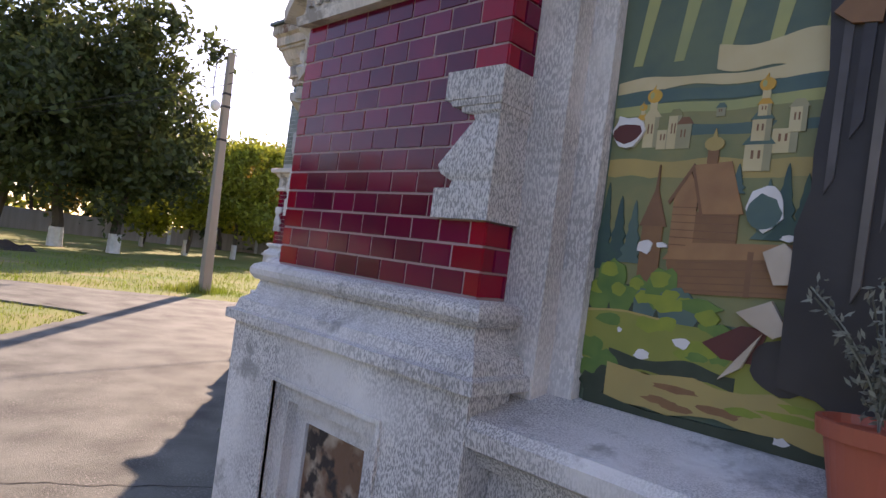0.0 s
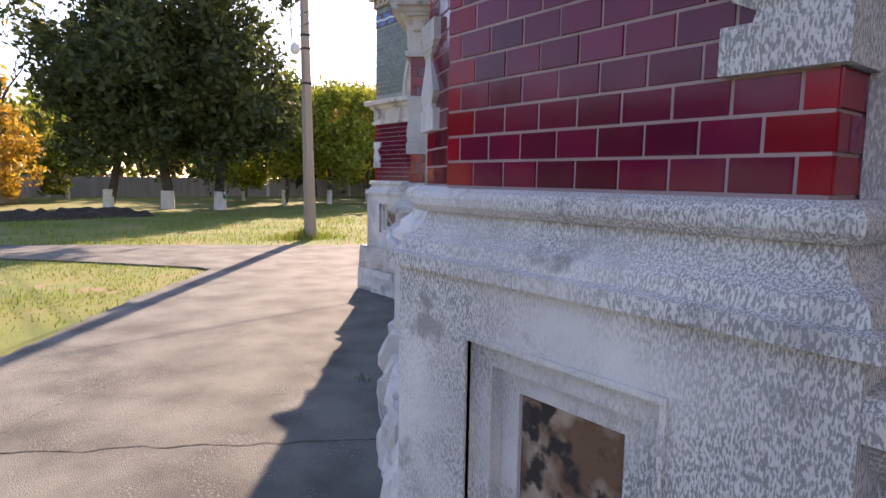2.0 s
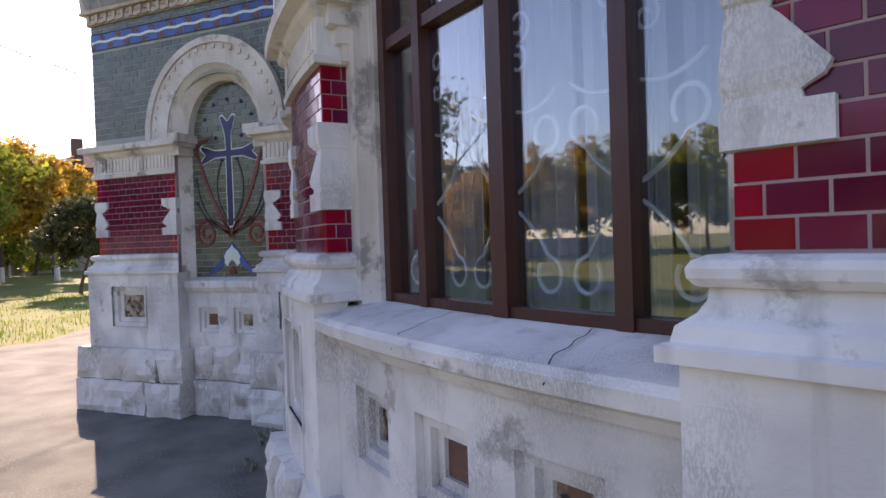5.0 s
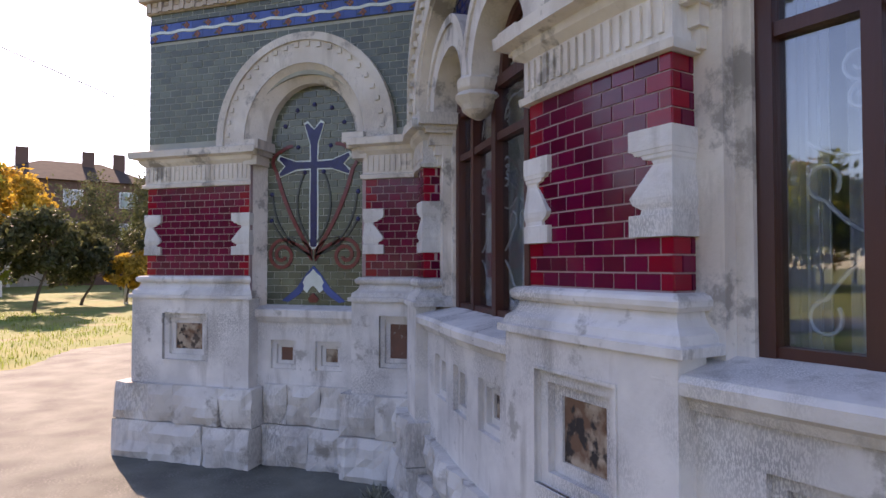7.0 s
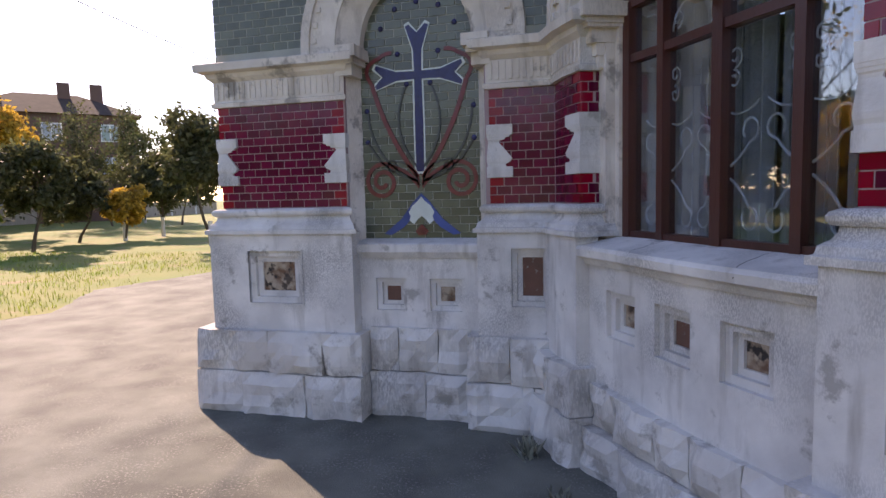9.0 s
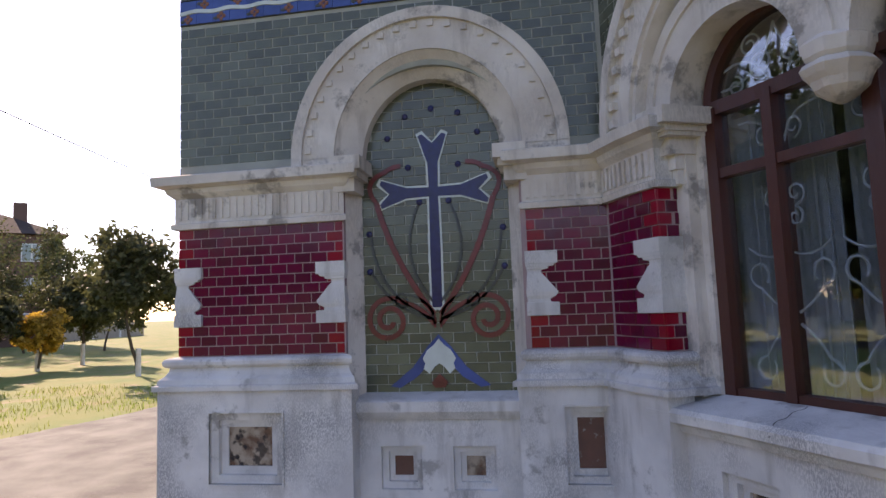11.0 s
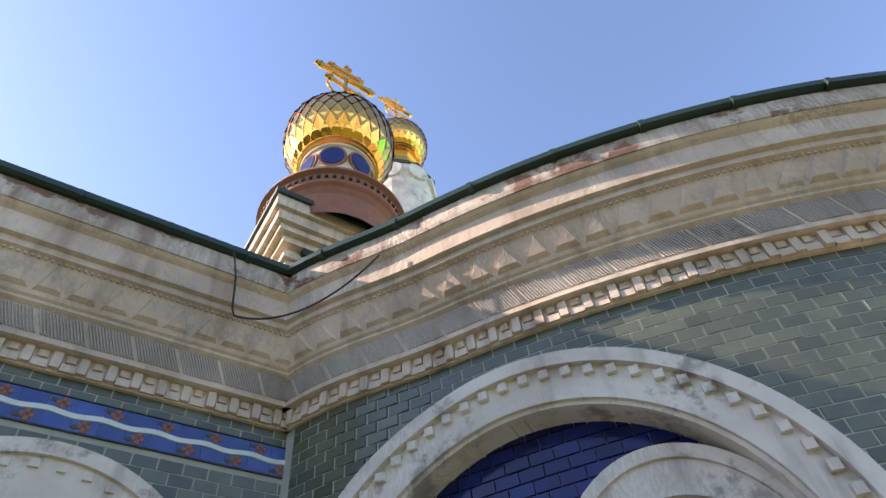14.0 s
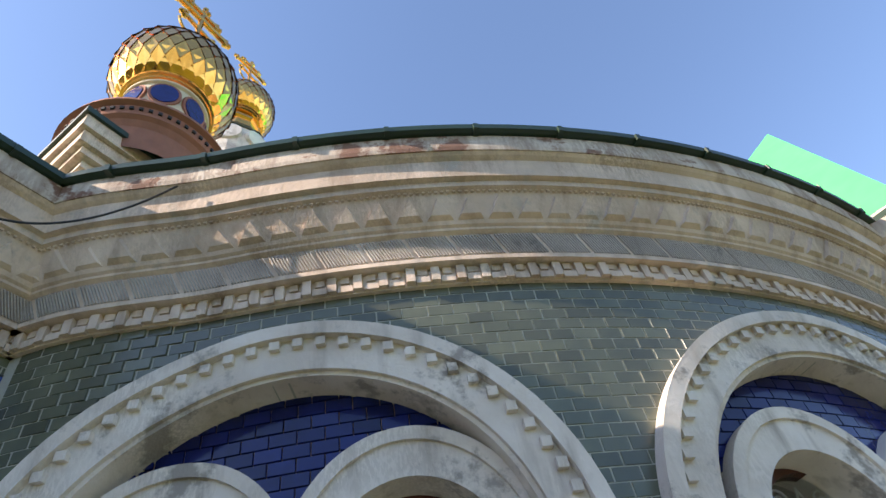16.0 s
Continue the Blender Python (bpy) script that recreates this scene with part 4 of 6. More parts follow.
# ---- painted blind window and the potted plant ----
def painting():
    M = on_a
    root = tagged(new("mural"), "peeling painted scene of a wooden village and domed towns", "mural")
    D0, x0 = -0.2, 4.77

    def mk(name, c1, c2, sc=8.0):
        return material(name, c1, c2, 0.6, scale=sc, fine=40, bump=0.1, amount=0.4)
    sky_g = mk("mural_sky_green", (0.06, 0.105, 0.085), (0.11, 0.15, 0.09))
    ochre = mk("mural_ochre", (0.42, 0.30, 0.10), (0.32, 0.24, 0.09), 5)
    ray = mk("mural_ray", (0.36, 0.35, 0.13), (0.26, 0.29, 0.13))
    cream = mk("mural_cream", (0.55, 0.46, 0.27), (0.48, 0.38, 0.2))
    meadow = mk("mural_meadow", (0.16, 0.19, 0.035), (0.26, 0.25, 0.05), 6)
    pine = mk("mural_pine", (0.018, 0.055, 0.06), (0.03, 0.085, 0.06), 14)
    bush = mk("mural_bush", (0.05, 0.13, 0.03), (0.12, 0.21, 0.04), 12)
    logs = mk("mural_logs", (0.25, 0.12, 0.05), (0.19, 0.085, 0.04), 14)
    roofc = mk("mural_roof", (0.17, 0.075, 0.035), (0.22, 0.1, 0.05), 14)
    gold = mk("mural_dome", (0.6, 0.33, 0.05), (0.5, 0.25, 0.04))
    dark = mk("mural_dark", (0.02, 0.018, 0.02), (0.035, 0.03, 0.03))
    paper = mk("torn_paper", (0.5, 0.42, 0.34), (0.36, 0.28, 0.2))
    river = mk("mural_mist", (0.45, 0.45, 0.32), (0.36, 0.4, 0.28))
    bm = bmesh.new()
    bent(bm, M, 4.70, 6.5, -0.26, D0, 1.36, 3.3)
    part("canvas", bm, sky_g, root)
    lay = [0]
    rg = random.Random(17)

    def shape(name, pts, m, lift=None):
        lay[0] += 1
        bm = bmesh.new()
        prism(bm, M, pts, D0 - 0.001, D0 + (lift or 0.001 + 0.00006 * lay[0]))
        part(name, bm, m, root)

    def blob(cx, cz, rx, rz, n=18, j=0.12):
        return [(cx + rx * math.cos(6.2832 * i / n) * rg.uniform(1 - j, 1 + j), cz + rz * math.sin(6.2832 * i / n) * rg.uniform(1 - j, 1 + j)) for i in range(n)]

    def strip(name, u0, u1, z0, z1, wave, m):
        us = steps(u0, u1, 16)
        top = [(u, z1 + wave * noise.noise((u * 9, z1 * 7, 1))) for u in us]
        low = [(u, z0 + wave * noise.noise((u * 9, z0 * 7, 5))) for u in us]
        shape(name, low + top[::-1], m)

    def church(c, z, w, h, wall, top, dome=0.0):
        shape("town_wall", [(c - w / 2, z), (c + w / 2, z), (c + w / 2, z + h), (c - w / 2, z + h)], wall)
        shape("shaded_side", [(c + w * 0.2, z), (c + w / 2, z), (c + w / 2, z + h), (c + w * 0.2, z + h)], shade)
        shape("town_roof", [(c - w * 0.62, z + h - 0.002), (c + w * 0.62, z + h - 0.002), (c + w * 0.25, z + h + w * 0.45), (c - w * 0.25, z + h + w * 0.45)], top)
        for k in (-1, 0):
            shape("town_window", [(c + k * w * 0.25, z + h * 0.45), (c + k * w * 0.25 + w * 0.1, z + h * 0.45), (c + k * w * 0.25 + w * 0.1, z + h * 0.75), (c + k * w * 0.25, z + h * 0.75)], roofc)
        if dome:
            zt = z + h + w * 0.4
            shape("dome_neck", [(c - dome * 0.5, zt), (c + dome * 0.5, zt), (c + dome * 0.5, zt + dome * 1.2), (c - dome * 0.5, zt + dome * 1.2)], wall)
            p = blob(c, zt + dome * 1.9, dome, dome * 0.9, 16, 0.0)
            p.insert(5, (c, zt + dome * 3.4))
            shape("dome", p, gold)
            shape("dome_light", blob(c - dome * 0.35, zt + dome * 2.0, dome * 0.3, dome * 0.5, 8, 0.1), ray)

    def pine_tree(c, z, w, h, m):
        left, right = [], []
        for k in range(5):
            f = k / 5
            left += [(c - w * (1 - f) / 2 * rg.uniform(0.85, 1.1), z + h * f), (c - w * (1 - f) * 0.28, z + h * (f + 0.12))]
            right += [(c + w * (1 - f) / 2 * rg.uniform(0.85, 1.1), z + h * f), (c + w * (1 - f) * 0.28, z + h * (f + 0.12))]
        shape("pine", left + [(c, z + h)] + right[::-1], m)
    shade = mk("mural_shade", (0.34, 0.30, 0.17), (0.26, 0.24, 0.14))
    hillc = mk("mural_hill", (0.14, 0.17, 0.08), (0.25, 0.22, 0.09))
    teal = mk("mural_teal", (0.045, 0.10, 0.10), (0.08, 0.14, 0.11))
    lime = mk("mural_lime", (0.24, 0.28, 0.03), (0.17, 0.22, 0.03), 20)
    deep = mk("mural_deep_green", (0.02, 0.035, 0.02), (0.035, 0.05, 0.03), 20)
    plank = mk("mural_plank", (0.36, 0.18, 0.075), (0.28, 0.13, 0.06), 20)
    cloth = mk("mural_red_cloth", (0.12, 0.022, 0.018), (0.08, 0.02, 0.018))
    white = mk("bare_white_paper", (0.7, 0.68, 0.66), (0.55, 0.53, 0.52))
    R = 5.24
    # sky with slanting rays and cloud banks
    for i in range(5):
        a = x0 + 0.03 + 0.095 * i
        shape("sun_ray", [(a, 2.15), (a + 0.022, 2.15), (a + 0.19 + 0.01 * i, 3.1), (a + 0.12, 3.1)], ray)
    strip("cloud", x0 + 0.22, R, 2.115, 2.17, 0.03, cream)
    strip("cloud", x0, R, 2.085, 2.115, 0.015, cream)
    strip("far_wood", x0, R, 2.055, 2.088, 0.012, teal)
    strip("far_field", x0, R, 2.03, 2.058, 0.012, ray)
    strip("hill", x0, R, 1.60, 2.036, 0.014, hillc)
    strip("far_slope", x0 + 0.02, R, 1.985, 2.005, 0.02, teal)
    strip("plain", x0, R, 1.89, 1.925, 0.02, ochre)
    strip("slope", x0, R, 1.60, 1.885, 0.02, hillc)
    # towns
    church(4.838, 1.985, 0.026, 0.04, cream, gold, 0.009)
    church(4.862, 1.96, 0.034, 0.07, cream, cream, 0.017)
    church(4.893, 1.955, 0.03, 0.045, cream, hillc)
    church(4.915, 1.955, 0.028, 0.075, cream, hillc)
    church(4.938, 1.955, 0.03, 0.055, shade, roofc)
    church(5.01, 2.02, 0.018, 0.02, shade, teal)
    church(5.135, 1.94, 0.045, 0.05, cream, hillc)
    church(5.09, 1.905, 0.05, 0.055, cream, teal)
    church(5.092, 1.965, 0.036, 0.045, cream, teal)
    church(5.094, 2.015, 0.024, 0.025, cream, gold, 0.015)
    church(5.155, 1.98, 0.03, 0.05, cream, shade)
    # woods beside the log house
    for c, z, w, h in ((4.78, 1.68, 0.06, 0.2), (4.815, 1.7, 0.06, 0.15), (4.85, 1.70, 0.06, 0.14), (5.12, 1.77, 0.05, 0.12), (5.15, 1.77, 0.06, 0.15), (5.185, 1.77, 0.06, 0.13), (5.06, 1.86, 0.035, 0.06)):
        pine_tree(c, z, w, h, pine if c < 4.83 or c > 5.14 else teal)
    # log house with a small cupola, a tent-roofed tower and a palisade
    shape("house_wall", [(4.935, 1.70), (4.985, 1.70), (4.985, 1.86), (4.965, 1.905), (4.935, 1.85)], plank)
    shape("house_wall", [(4.985, 1.70), (5.07, 1.70), (5.07, 1.82), (4.985, 1.82)], logs)
    for k in range(8):
        z = 1.715 + 0.016 * k
        shape("log_line", [(4.935, z), (5.07, z), (5.07, z + 0.0022), (4.935, z + 0.0022)], roofc)
    shape("house_roof", [(4.968, 1.918), (5.045, 1.925), (5.078, 1.818), (4.995, 1.815)], plank)
    shape("roof_edge", [(4.97, 1.922), (4.922, 1.84), (4.926, 1.834), (4.968, 1.905), (4.993, 1.812), (4.999, 1.815)], roofc)
    shape("cupola_neck", [(4.995, 1.92), (5.017, 1.92), (5.017, 1.95), (4.995, 1.95)], logs)
    cup = blob(5.006, 1.962, 0.02, 0.015, 14, 0.0)
    cup.insert(4, (5.006, 1.995))
    shape("cupola", cup, ochre)
    shape("tower_wall", [(4.872, 1.66), (4.918, 1.66), (4.918, 1.785), (4.872, 1.785)], logs)
    shape("tower_roof", [(4.865, 1.785), (4.925, 1.785), (4.899, 1.865), (4.897, 1.92), (4.895, 1.92), (4.892, 1.865)], roofc)
    shape("palisade_top", [(4.925, 1.715), (5.2, 1.735), (5.2, 1.765), (4.99, 1.755), (4.94, 1.735)], plank)
    shape("palisade", [(4.95, 1.645), (5.2, 1.665), (5.2, 1.737), (4.935, 1.715)], logs)
    for k in range(5):
        z = 1.652 + 0.0145 * k
        shape("log_line", [(4.955, z), (5.2, z + 0.02), (5.2, z + 0.0225), (4.955, z + 0.0025)], roofc)
    shape("corner_post", [(5.095, 1.655), (5.106, 1.656), (5.106, 1.745), (5.095, 1.745)], roofc)
    # bushes, meadow, gully, field
    strip("thicket", x0 - 0.01, 5.02, 1.56, 1.64, 0.03, deep)
    for c, z, r in ((4.79, 1.62, 0.03), (4.815, 1.66, 0.034), (4.84, 1.62, 0.03), (4.88, 1.64, 0.026), (4.9, 1.61, 0.03), (4.935, 1.65, 0.036), (4.96, 1.615, 0.034), (4.99, 1.61, 0.028)):
        shape("bush", blob(c, z, r, r * 1.25, 16, 0.18), teal if c > 4.87 and z < 1.63 else bush)
        shape("bush_light", blob(c - r * 0.2, z + r * 0.6, r * 0.6, r * 0.5, 12, 0.25), lime)
    strip("path", x0 - 0.01, 4.95, 1.575, 1.59, 0.02, ochre)
    strip("meadow", x0 - 0.01, 5.6, 1.47, 1.585, 0.03, meadow)
    for i in range(16):
        shape("meadow_stroke", blob(rg.uniform(4.82, 5.15), rg.uniform(1.52, 1.63), rg.uniform(0.02, 0.045), rg.uniform(0.008, 0.018), 12, 0.3), lime if i % 3 else bush)
    strip("gully", 4.83, 5.1, 1.475, 1.505, 0.03, deep)
    for c, z in ((4.785, 1.50), (4.79, 1.455), (4.82, 1.475), (4.80, 1.42), (4.83, 1.44)):
        shape("bush", blob(c, z, 0.03, 0.025, 14, 0.25), bush if z > 1.45 else deep)
    strip("field", 4.83, 5.6, 1.39, 1.475, 0.03, ochre)
    strip("field_edge", 4.78, 5.6, 1.355, 1.395, 0.02, deep)
    for i in range(7):
        shape("field_stroke", blob(rg.uniform(4.9, 5.25), rg.uniform(1.40, 1.47), rg.uniform(0.03, 0.07), 0.008, 12, 0.3), lime if i % 2 else logs)
    # torn places
    shape("torn_edge", blob(4.808, 2.0, 0.037, 0.036, 12, 0.25), white)
    shape("torn_spot", blob(4.81, 1.994, 0.034, 0.024, 11, 0.2), cloth)
    shape("torn_edge", blob(5.118, 1.83, 0.034, 0.043, 16, 0.12), white)
    shape("torn_spot", blob(5.116, 1.822, 0.03, 0.036, 14, 0.12), teal)
    for c, z, a, b in ((4.885, 1.74, 0.016, 0.018), (4.905, 1.505, 0.018, 0.01), (4.99, 1.545, 0.02, 0.011), (5.19, 1.40, 0.014, 0.008), (4.92, 1.745, 0.012, 0.006), (5.17, 1.775, 0.02, 0.006), (4.85, 1.55, 0.006, 0.005)):
        shape("torn_spot", blob(c, z, a, b, 10, 0.35), white)
    for pts in (((5.125, 1.745), (5.16, 1.765), (5.195, 1.735), (5.19, 1.69), (5.15, 1.685)), ((5.09, 1.625), (5.15, 1.655), (5.185, 1.60), (5.16, 1.585), (5.12, 1.605)), ((5.07, 1.49), (5.1, 1.535), (5.14, 1.59), (5.11, 1.52))):
        shape("paper_tear", list(pts), paper, 0.02)
    shape("fallen_cloth", [(5.03, 1.555), (5.1, 1.6), (5.15, 1.6), (5.13, 1.53), (5.07, 1.53)], cloth)
    shape("dark_hole", blob(5.18, 1.535, 0.055, 0.052, 20, 0.06), dark)
    strip_mats = [mk("grey_strip_%s" % q, c, tuple(v * 0.5 for v in c)) for q, c in (("a", (0.10, 0.09, 0.09)), ("b", (0.055, 0.05, 0.055)), ("c", (0.16, 0.14, 0.125)))]
    cover = [(5.195 + 0.012 * noise.noise((z * 6, 2, 0)) - (0.02 if z < 1.8 else 0), z) for z in steps(1.5, 3.25, 24)]
    shape("burnt_cover", cover + [(6.45, 3.25), (6.45, 1.46), (5.3, 1.45), (5.24, 1.49)], dark, 0.024)
    for i in range(9):
        a, z0, z1, w = 5.215 + 0.03 * i, rg.uniform(1.55, 2.0), rg.uniform(2.1, 3.1), rg.uniform(0.008, 0.022)
        shape("hanging_strip", [(a, z0), (a + w, z0 + 0.03), (a + w + 0.02, z1), (a + 0.012, z1 - 0.04)], strip_mats[i % 3], 0.028 + 0.003 * (i % 3))
    shape("peeled_flap", [(5.2, 2.19), (5.235, 2.23), (5.28, 2.21), (5.275, 2.16), (5.23, 2.165)], logs, 0.034)
    bm = bmesh.new()
    bent(bm, M, 4.59, 4.70, -0.4, -0.1, 1.34, 3.25)
    bent(bm, M, 4.70, 4.765, -0.4, -0.165, 1.34, 3.25)
    bent(bm, M, 4.6, 6.5, -0.3, -0.02, 3.2, 3.32)
    part("window_jamb", bm, WHITE, wall_a, "whitewashed jamb beside the painted window")


painting()


def potted_plant():
    root = tagged(new("potted_plant"), "silvery seedling plant in an orange plastic flowerpot on the sill", "potted plant")
    root.location, root.scale = on_a(5.345, -0.09, 1.352), (0.72, 0.72, 0.72)
    bm = bmesh.new()
    prof = [(0.0, 0.0), (0.075, 0.0), (0.10, 0.15), (0.115, 0.15), (0.118, 0.185), (0.105, 0.187), (0.10, 0.165), (0.0, 0.16)]
    vs = [bm.verts.new((r, 0, z)) for r, z in prof]
    es = [bm.edges.new(p) for p in zip(vs, vs[1:])]
    bmesh.ops.spin(bm, geom=vs + es, cent=(0, 0, 0), axis=(0, 0, 1), angle=6.28319, steps=28)
    bmesh.ops.remove_doubles(bm, verts=bm.verts, dist=0.0005)
    part("pot", bm, POT, root, "orange plastic flowerpot with a rim")
    rg = random.Random(8)
    bm, lf = bmesh.new(), bmesh.new()
    for i in range(15):
        a, h, r = rg.uniform(0, 6.28), rg.uniform(0.16, 0.34), rg.uniform(0.06, 0.2)
        pts = [Vector((r * k * k * math.cos(a), r * k * k * math.sin(a), 0.16 + h * k)) for k in (j / 7 for j in range(8))]
        tube(bm, pts, 0.0025, 4)
        for p in pts[2:]:
            for q in range(5):
                c = p + Vector([rg.gauss(0, 0.014) for _ in range(3)])
                t = Vector([rg.gauss(0, 1) for _ in range(3)]).normalized()
                s = t.orthogonal().normalized()
                lf.faces.new([lf.verts.new(c + v) for v in (-t * 0.014, s * 0.005, t * 0.014, -s * 0.005)])
    part("stem_cluster", bm, LEAF_POT, root)
    part("leaves", lf, LEAF_POT, root, "small silvery leaves")


potted_plant()


# ---- niche ornament ----
def ornament():
    M, D0 = on_d, -0.158
    root = tagged(new("niche_ornament"), "navy cross with maroon scrolls and a white lily in mosaic", "wall ornament")

    def pr(name, pts, m, lift, label=""):
        bm = bmesh.new()
        prism(bm, M, pts, D0 - 0.004, D0 + lift)
        part(name, bm, m, root, label)

    def ribbon(name, pts, w, m, lift=0.005):
        bm = bmesh.new()
        prev = None
        for i, p in enumerate(pts):
            a, b = pts[max(i - 1, 0)], pts[min(i + 1, len(pts) - 1)]
            tx, tz = b[0] - a[0], b[1] - a[1]
            k = w / 2 / (math.hypot(tx, tz) or 1)
            row = [bm.verts.new(M(p[0] + s * -tz * k, d, p[1] + s * tx * k)) for s, d in ((-1, D0 - 0.003), (-1, D0 + lift), (1, D0 + lift), (1, D0 - 0.003))]
            if prev:
                for j in range(3):
                    bm.faces.new((prev[j], prev[j + 1], row[j + 1], row[j]))
            prev = row
        part(name, bm, m, root)
    c, zc = NX, 2.52

    def cross(g):
        out = []
        h = 0.028 + g
        tips = ((0, 1, 0.36), (1, 0, 0.335), (0, -1, 0.70), (-1, 0, 0.335))
        for dx, dz, ln in tips:
            px, pz = dz, -dx
            e = ln + g
            flare = 0.088 if dz >= 0 else 0.03
            loc = [(-h, h), (-h - 0.004, e * 0.5), (-flare - g, e - 0.01), (-flare * 0.7, e + g), (0, e - (0.06 if dz >= 0 else 0.0)), (flare * 0.7, e + g), (flare + g, e - 0.01), (h + 0.004, e * 0.5)]
            for a, b in loc:
                out.append((c + a * px + b * dx, zc + a * pz + b * dz))
        return out
    pr("cross_outline", cross(0.012), PALE, 0.003, "white outline")
    pr("cross", cross(0.0), NAVY, 0.006, "navy blue cross")
    for s in (-1, 1):
        f = lambda pts: [(c + s * u, z) for u, z in pts]
        ribbon("stem", f(arc2((0.02, 1.78), (0.36, 2.47), -0.05)), 0.034, MAROON)
        ribbon("stem", f(arc2((0.36, 2.47), (0.30, 2.66), -0.35) + arc2((0.30, 2.66), (0.2, 2.69), -0.1)), 0.028, MAROON)
        ribbon("scroll", f(arc2((0.02, 1.72), (0.22, 1.86), 0.1) + spiral(0.30, 1.75, 0.14, 0.03, 2.2, -1.8, 60)), 0.03, MAROON)
        ribbon("tendril", f(arc2((0.02, 1.75), (0.40, 2.27), -0.16)), 0.016, SAGE)
        ribbon("tendril", f(arc2((0.02, 1.75), (0.40, 2.04), -0.12)), 0.016, SAGE)
        ribbon("tendril", f(arc2((0.02, 1.85), (0.10, 2.44), -0.16)), 0.016, SAGE)
        ribbon("tendril", f(arc2((0.02, 1.72), (0.2, 1.9), 0.22) + spiral(0.21, 1.86, 0.05, 0.02, 1.5, -1.0, 16)), 0.013, SAGE)
        ribbon("tendril", f(arc2((0.02, 1.7), (0.10, 1.86), 0.2)), 0.012, MAROON)
        for u, z in ((0.41, 2.28), (0.41, 2.05), (0.09, 2.46), (0.155, 2.68), (0.28, 2.87), (0.165, 3.0)):
            bm = bmesh.new()
            m = axis_frame(M, c + s * u, D0, z)
            bmesh.ops.create_uvsphere(bm, u_segments=10, v_segments=6, radius=0.02, matrix=m @ Matrix.Diagonal((1, 0.6, 1, 1)))
            part("stud", bm, NAVY, root, "glossy blue ceramic stud")
        pr("chevron", [(c, 1.66), (c + s * 0.07, 1.59), (c + s * 0.16, 1.47), (c + s * 0.3, 1.36), (c + s * 0.24, 1.35), (c + s * 0.14, 1.41), (c + s * 0.05, 1.5), (c, 1.56)], BAND, 0.004, "blue chevron leaf")
    bm = bmesh.new()
    bmesh.ops.create_uvsphere(bm, u_segments=10, v_segments=6, radius=0.02, matrix=axis_frame(M, c, D0, 3.04) @ Matrix.Diagonal((1, 0.6, 1, 1)))
    part("stud", bm, NAVY, root, "glossy blue ceramic stud")
    pr("lily", [(c, 1.635), (c + .03, 1.6), (c + .07, 1.57), (c + .1, 1.52), (c + .085, 1.49), (c + .095, 1.46), (c + .06, 1.43), (c + .03, 1.47), (c, 1.49), (c - .03, 1.47), (c - .06, 1.43), (c - .095, 1.46), (c - .085, 1.49), (c - .1, 1.52), (c - .07, 1.57), (c - .03, 1.6)], PALE, 0.007, "white lily")
    pr("lily_heart", [(c, 1.43), (c + .05, 1.38), (c + .03, 1.35), (c - .03, 1.35), (c - .05, 1.38)], MAROON, 0.007)


ornament()


def blue_band():
    root = tagged(new("frieze_band"), "blue ceramic frieze band with pale vine and red flowers", "tile band")
    z0, z1 = 3.676, 3.838
    bm = bmesh.new()
    hexa(bm, [(0, 0, 0), (0.112, 0, 0), (0.112, 0.012, 0), (0, 0.012, 0), (0, 0, 0.154), (0.112, 0, 0.154), (0.112, 0.012, 0.154), (0, 0.012, 0.154)])
    me = mesh_of(bm, "tile", BAND)
    u = -2.57
    i = 0
    fl, lf = bmesh.new(), bmesh.new()
    while u < 0.1:
        piece("tile", me, root, axis_frame(on_d, u, 0.004, z0 + 0.004))
        s = 1 if i % 2 else -1
        zc = (z0 + z1) / 2 + s * 0.045
        for k, (a, b) in enumerate(((-.018, 0.0), (.018, 0.0), (0, .018), (0, -.018))):
            m = axis_frame(on_d, u + 0.056 + a, 0.005, zc + b) @ Matrix.Diagonal((1, 0.4, 1, 1))
            bmesh.ops.create_icosphere(fl, subdivisions=1, radius=0.015, matrix=m)
        m = axis_frame(on_d, u + 0.02, 0.004, zc + 0.01 * s) @ Matrix.Diagonal((1.6, 0.3, 0.9, 1))
        bmesh.ops.create_icosphere(lf, subdivisions=1, radius=0.014, matrix=m)
        u += 0.114; i += 1
    part("flower_relief", fl, TERRA, root, "red ceramic flowers")["kind"] = "stuff"
    part("leaf_relief", lf, SAGE, root)["kind"] = "stuff"
    bm = bmesh.new()
    n = 200
    prev = None
    for k in range(n + 1):
        u = -2.57 + 2.7 * k / n
        z = (z0 + z1) / 2 + 0.006 * math.sin(u * 27.5)
        row = [bm.verts.new(on_d(u, d, zz)) for d, zz in ((0.003, z - 0.014), (0.010, z - 0.012), (0.010, z + 0.012), (0.003, z + 0.014))]
        if prev:
            for j in range(3):
                bm.faces.new((prev[j], prev[j + 1], row[j + 1], row[j]))
        prev = row
    part("vine", bm, PALE, root, "pale wavy vine stripe")
    bm = bmesh.new()
    for z in (z0 - 0.004, z1):
        bent(bm, on_d, -2.57, 0.13, -0.01, 0.006, z, z + 0.006)
    part("edge_line", bm, CABLE, root)


blue_band()


